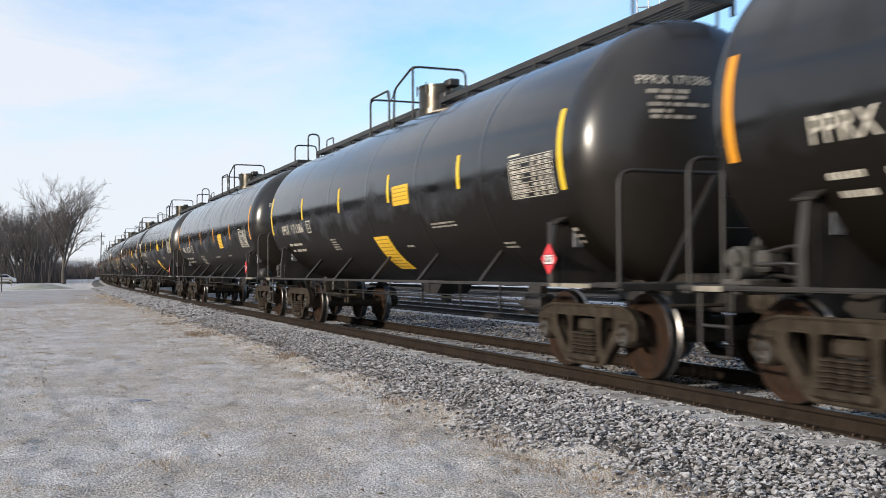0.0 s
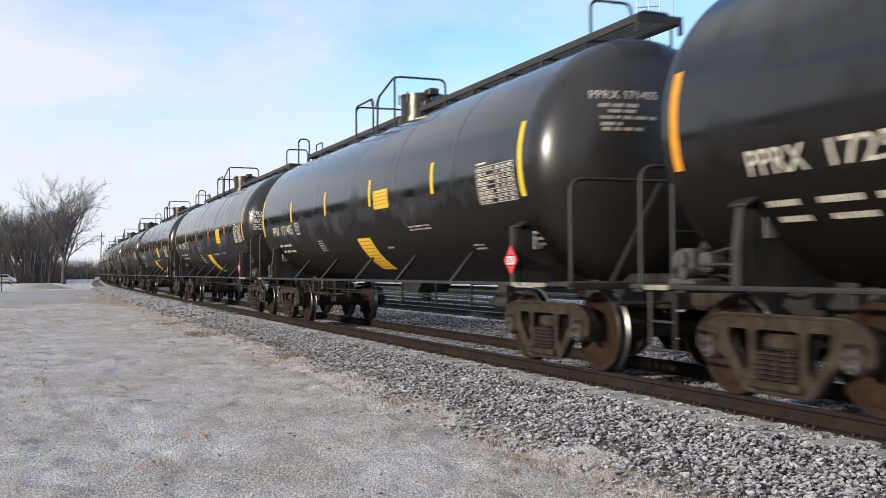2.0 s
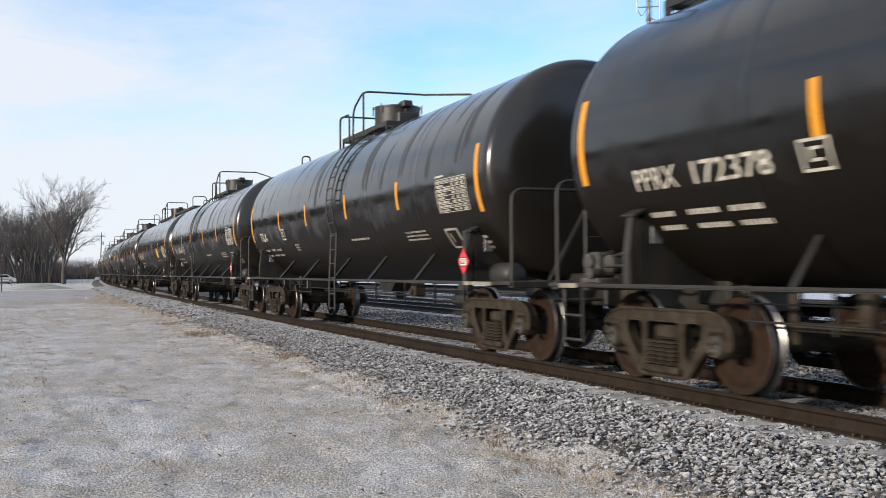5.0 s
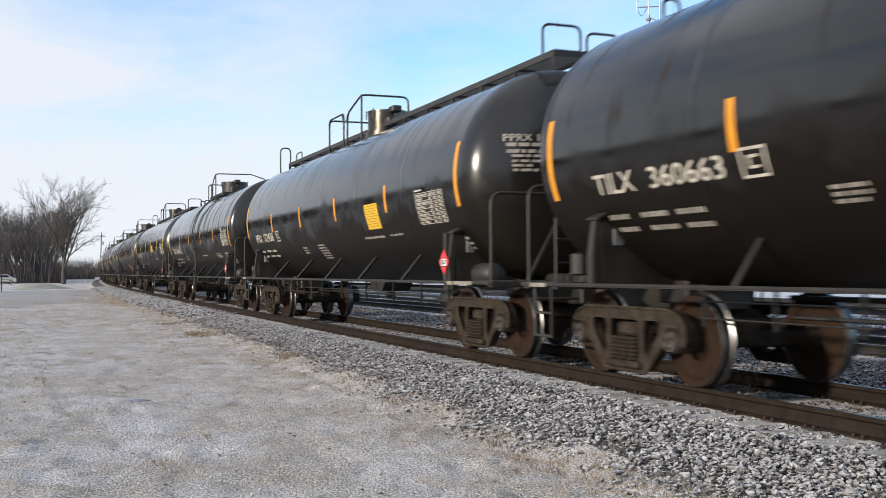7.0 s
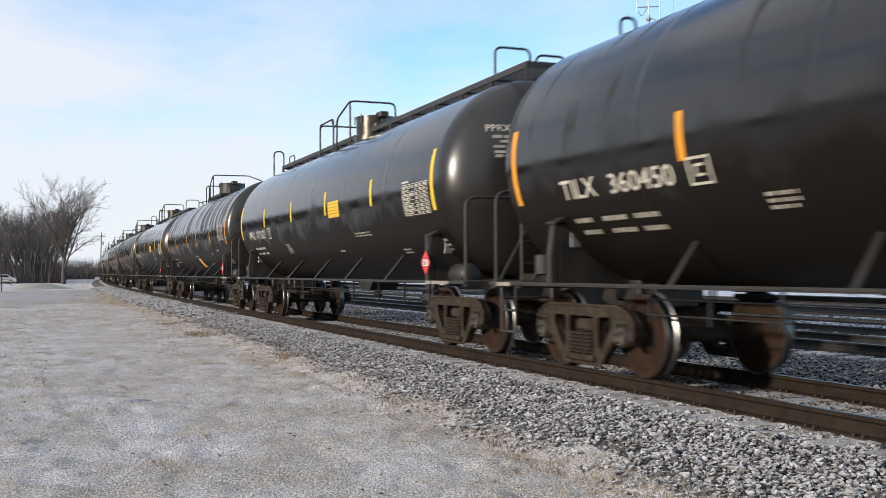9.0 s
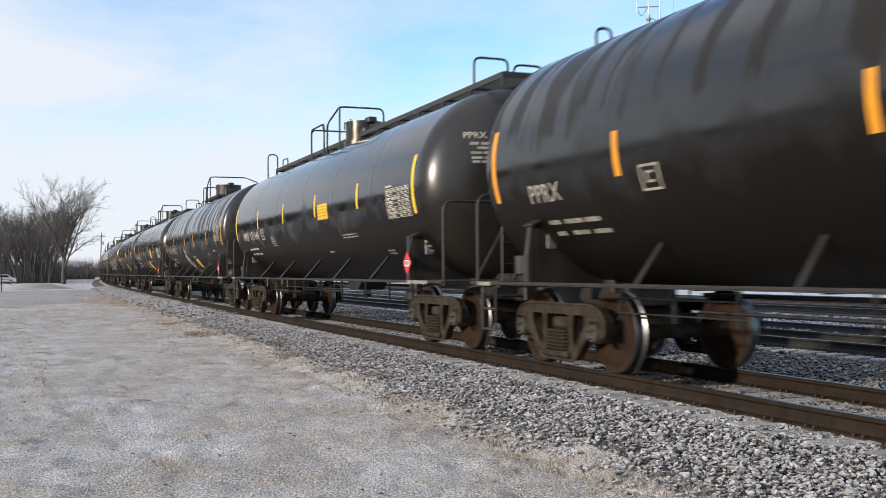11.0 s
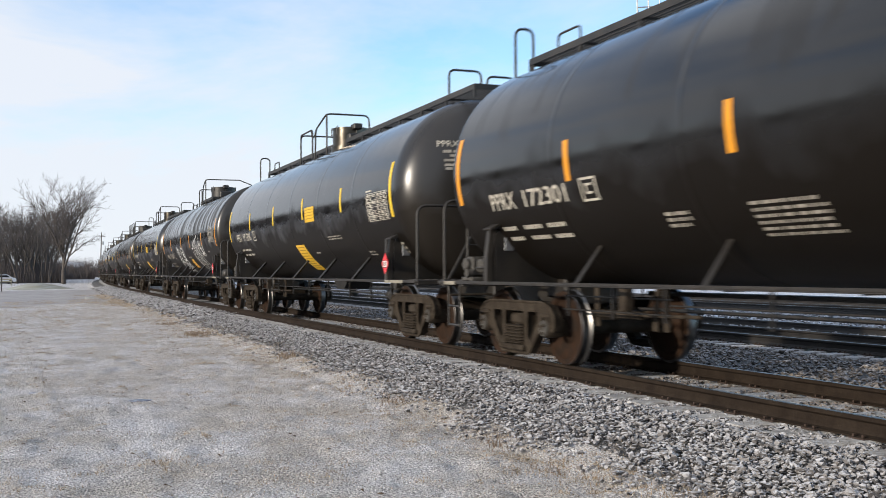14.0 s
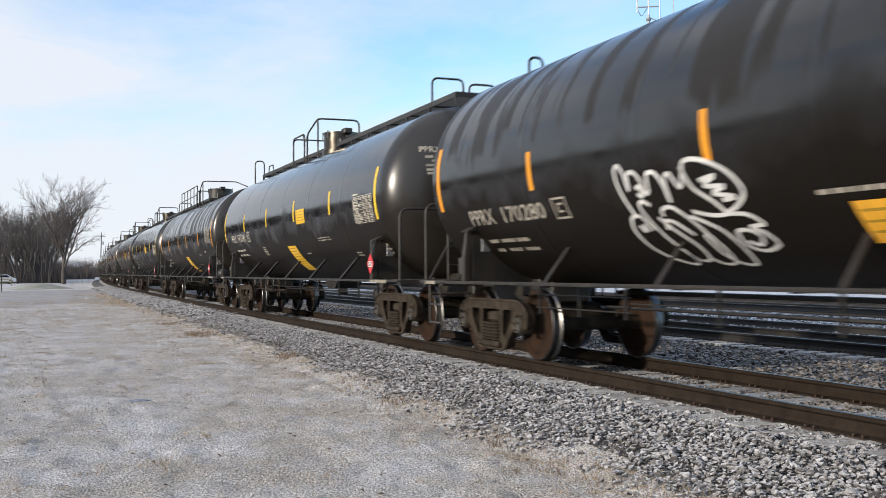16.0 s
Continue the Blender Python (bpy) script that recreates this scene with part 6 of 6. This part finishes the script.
    def head_text():
        y0, y1, z0 = (1.38 - back_y, 0.48 - back_y, 2.73 + back_y / 2) if style == "P" else (0.95, 0.14, 3.13)
        bm = text_bm(number, y0 - y1, 0.10, 0.008)
        for v in bm.verts:
            y, z = y0 - v.co.x, z0 + v.co.y
            rr = math.hypot(y, z - TZ) / TR
            v.co = Vector((-cyl - deep * max(1 - min(rr, 0.999) ** blunt, 0) ** (1 / blunt) - 0.012, y, z))
        return part("head_lettering", bm, paint2)
    if " " in number and style != "T":
        ob = head_text()
        ob.parent = car
    # yellow and orange notices
    def notice(name, x0, x1, d0, d1, mat, rows):
        def build():
            bm = bmesh.new()
            add_patch(bm, x0, x1, d0, d1, 0.006)
            return part(name, bm, mat)
        ob = put(name, "%s%s" % (name, (x0, d0)), build, car, None, "notice with dark print on coloured vinyl")

        def ink():
            bm = bmesh.new()
            h = (d1 - d0) / (rows + 1)
            rnd = random.Random(rows)
            for k in range(rows):
                a = d1 - h * (k + 0.75)
                w = (x0 - x1) * rnd.uniform(0.06, 0.22)
                add_patch(bm, x0 - (x0 - x1) * 0.06, x1 + w, a - h * 0.2, a + h * 0.05, 0.0075)
            return part("print", bm, M["ink"])
        put("print", "ink%s%s" % (name, (x0, d0)), ink, ob)
    if "small_sign" in extra:
        notice("notice_panel", -1.41, -2.16, -10.5, 1.3, M["label_yellow"], 4)
    if number == "PPRX 172438":
        notice("square_notice", -2.92, -3.63, -23, -6.2, M["label_yellow"], 9)
    elif long_shell:
        notice("square_notice", -2.30, -3.0, -23, -6.2, M["label_yellow"], 9)
    elif "square_sign" in extra and number in LOWER:
        notice("square_notice", -1.86, -2.56, -22, -5.2, M["label_yellow"], 9)
    elif "square_sign" in extra:
        notice("square_notice", -2.57, -3.27, -15.5, 1.1, M["label_yellow"], 9)
    if "patch" in extra:
        notice("notice_strip", *((0.10, -0.66) if style == "Q" else (0.20, -0.58)), -58, -28.5, M["label_yellow"], 9)
    if "orange_label" in extra:
        notice("orange_label", -0.09, -0.70, -48.5, -33, M["label_orange"], 3)
    for e in extra:
        if e in GRAFFITI:
            def spray(e=e):
                bm = bmesh.new()
                for line in GRAFFITI[e]:
                    add_stroke(bm, line, {"bubble": 0.044, "plume": 0.032, "wild": 0.046}.get(e, 0.025))
                return part("graffiti", bm, M["white_spray"] if e != "faint" else M["sill"])
            put("graffiti", "graffiti" + e, spray, car, None, "white sprayed lettering on the shell")
    # roof gear
    hr = 0.42 if style in "PQ" else 0.46
    put("hatch", "hatch" + style, lambda: part("hatch", hatch_bm(hr), M["shiny_steel"] if style in "PQ" else M["steel_dark"], smooth=35), car, None,
        "bright steel manway collar" if style in "PQ" else "dark manway collar")
    put("hatch_clamp", "clamp" + style, lambda: part("hatch_clamp", hatch_gear_bm(hr), M["steel_dark"]), car)
    if style in "PQ":
        put("roof_walkway", "walk_a", lambda: part("roof_walkway", deck_bm(0.65, 7.75, 0.30), M["steel_dark"]), car)
        put("roof_walkway", "walk_b", lambda: part("roof_walkway", deck_bm(-7.75, -0.5, 0.30), M["steel_dark"]), car)
        put("roof_hoop", "hoop_a", lambda: part("roof_hoop", hoop_bm(7.68, 0.28, 0.56, 3.80, 4.58), M["steel_dark"], smooth=60), car)
        at = 0.75 if style == "Q" else 0.0
        put("roof_hoop", "hoop_b", lambda: part("roof_hoop", hoop_bm(-7.40, -0.30, 0.30, 4.1, 4.60), M["steel_dark"], smooth=60), car, pose(at, 0, 0))
        put("roof_hoop", "hoop_c", lambda: part("roof_hoop", hoop_bm(-7.30, -0.98, -0.46, 3.62, 4.55), M["steel_dark"], smooth=60), car, pose(at, 0, 0))
        put("roof_handle", "handle", lambda: part("roof_handle", top_rail_bm([(6.9, 4.14), (6.9, 4.34), (6.3, 4.34), (6.3, 4.14)], 0.3, 0.016), M["steel_dark"], smooth=60), car)
        put("roof_handle", "handle2", lambda: part("roof_handle", top_rail_bm([(-1.6, 4.14), (-1.6, 4.32), (-2.1, 4.32), (-2.1, 4.14)], -0.3, 0.016), M["steel_dark"], smooth=60), car)
        put("roof_rail", "rail_a", lambda: part("roof_rail", top_rail_bm([(2.45, 3.86), (2.45, 4.60), (1.30, 4.60), (1.30, 3.9)], 0.62), M["steel_dark"], smooth=60), car)

        def guard():
            bm = bmesh.new()
            add_tube(bm, rounded([(1.05, 0.62, 3.86), (1.0, 0.62, 4.55), (0.0, 0.62, 4.80), (0.0, -0.40, 4.80), (0.0, -0.40, 3.9)], 0.14), 0.021, 7)
            add_tube(bm, [(0.0, 0.62, 4.80), (0.0, 0.62, 3.86)], 0.021, 7)
            return part("guard_rail", bm, M["steel_dark"], smooth=60)
        put("guard_rail", "guard", guard, car)
        put("safety_chain", "chain", lambda: part("safety_chain", top_rail_bm([(1.45, 4.60), (1.36, 4.44), (1.24, 4.38), (1.1, 4.42), (1.02, 4.54)], 0.62, 0.010), M["steel_dark"], smooth=60), car)
        put("cross_rail", "xrail", lambda: part("cross_rail", hoop_bm(2.45, -0.62, 0.62, 3.88, 4.60), M["steel_dark"], smooth=60), car)
    else:
        put("roof_platform", "plat", lambda: part("roof_platform", deck_bm(-0.9, 2.1, 0.58, 4.03), M["steel_dark"]), car)
        put("roof_hoop", "hoop_t", lambda: part("roof_hoop", hoop_bm(7.2, 0.0, 0.22, 3.9, 4.25), M["steel_dark"], smooth=60), car)
        put("roof_rail", "rail_t", lambda: part("roof_rail", top_rail_bm([(2.05, 3.82), (2.05, 4.50), (1.35, 4.50), (1.35, 3.86)], 0.66), M["steel_dark"], smooth=60), car)

        def guard():
            bm = bmesh.new()
            add_tube(bm, rounded([(1.10, 0.66, 3.84), (1.05, 0.66, 4.55), (0.35, 0.66, 4.82), (0.30, -0.66, 4.82), (-2.2, -0.66, 4.42), (-2.4, -0.66, 3.84)], 0.16), 0.021, 7)
            add_tube(bm, [(0.35, 0.66, 4.80), (0.35, 0.66, 3.84)], 0.021, 7)
            return part("guard_rail", bm, M["steel_dark"], smooth=60)
        put("guard_rail", "guard_t", guard, car)
        put("cross_rail", "xrailT", lambda: part("cross_rail", hoop_bm(2.05, -0.66, 0.66, 3.84, 4.55), M["steel_dark"], smooth=60), car)
        if style == "T":
            put("side_ladder", "ladderT", lambda: part("side_ladder", side_ladder_bm(), M["steel_dark"], smooth=60), car, pose(1.95 if index == 7 else 0.4, 0, 0))
    if "long_rail" in extra:
        def long_rail():
            bm = bmesh.new()
            for z in (4.40, 4.78):
                add_tube(bm, [(7.2, 0.62, z), (2.2, 0.62, z)], 0.02, 6)
            for k in range(6):
                add_tube(bm, [(7.2 - k, 0.62, 3.84), (7.2 - k, 0.62, 4.78)], 0.02, 6)
            return part("walkway_railing", bm, M["steel_dark"], smooth=60)
        put("walkway_railing", "long_rail", long_rail, car)
        put("roof_walkway", "walk_c", lambda: part("roof_walkway", deck_bm(2.2, 7.2, 0.58, 4.03), M["steel_dark"]), car)
    return car, axles


TRAIN = [
    ("P", "PPRX", ("square_sign",)), ("Q", "PPRX 171386", ("small_sign", "patch")), ("P", "PPRX 172577", ("square_sign",)),
    ("Q", "PPRX 171405", ("small_sign", "patch")), ("P", "PPRX 172476", ("square_sign", "patch")), ("P", "PPRX 172378", ("square_sign", "patch")),
    ("T", "TILX", ()), ("T", "TILX 360663", ()), ("P", "PPRX 172438", ("square_sign",)), ("T", "TILX 360450", ("faint",)),
    ("Q", "PPRX 171021", ("small_sign",)), ("R", "PPRX", ("orange_label",)), ("Q", "PPRX 171149", ("small_sign",)),
    ("R", "PPRX 170320", ("orange_label", "plume")), ("P", "PPRX 172301", ("square_sign", "patch")), ("Q", "PPRX 171396", ("small_sign", "patch")),
    ("R", "PPRX 170280", ("orange_label", "bubble", "wild")), ("Q", "PPRX 171341", ("small_sign", "patch")), ("R", "PPRX", ("patch", "long_rail")),
]
STARTS = [-0.64, 16.86, 34.37, 52.08, 69.59, 87.4, 104.9, 122.34, 139.74, 157.49, 174.8, 192.3, 209.84, 227.29, 244.82, 262.26, 279.79]
cars = []
for i in range(30):
    style, number, extra = TRAIN[i] if i < len(TRAIN) else (("P", "PPRX", ("square_sign",)), ("Q", "PPRX", ("small_sign",)), ("T", "TILX", ()), ("R", "PPRX", ("orange_label",)))[(i * 3) % 4]
    s0 = STARTS[i] if i < len(STARTS) else STARTS[-1] + PITCH * (i - len(STARTS) + 1)
    cars.append((*tank_car(i, style, number, extra), s0))


def car_pose(s):
    x0, y0, _ = on_track(s - 6.75)
    x1, y1, _ = on_track(s + 6.75)
    return Matrix.Translation(((x0 + x1) / 2, (y0 + y1) / 2, 0)) @ Matrix.Rotation(math.atan2(y1 - y0, x1 - x0), 4, "Z")


def motions():
    """The train rolls towards the camera; the wheelsets turn under it."""
    step = 1 / 30
    turn = SPEED / 0.457
    for car, axles, s0 in cars:
        walk(car, [(0.5 * k, car_pose(s0 - SPEED * 0.5 * k)) for k in range(33)])
        for j, (axle, x) in enumerate(axles):
            walk(axle, [(k * step, Matrix.Translation((x, 0, 0.457)) @ Matrix.Rotation(-(k * step * turn + j), 4, "Y")) for k in range(481)])


motions()
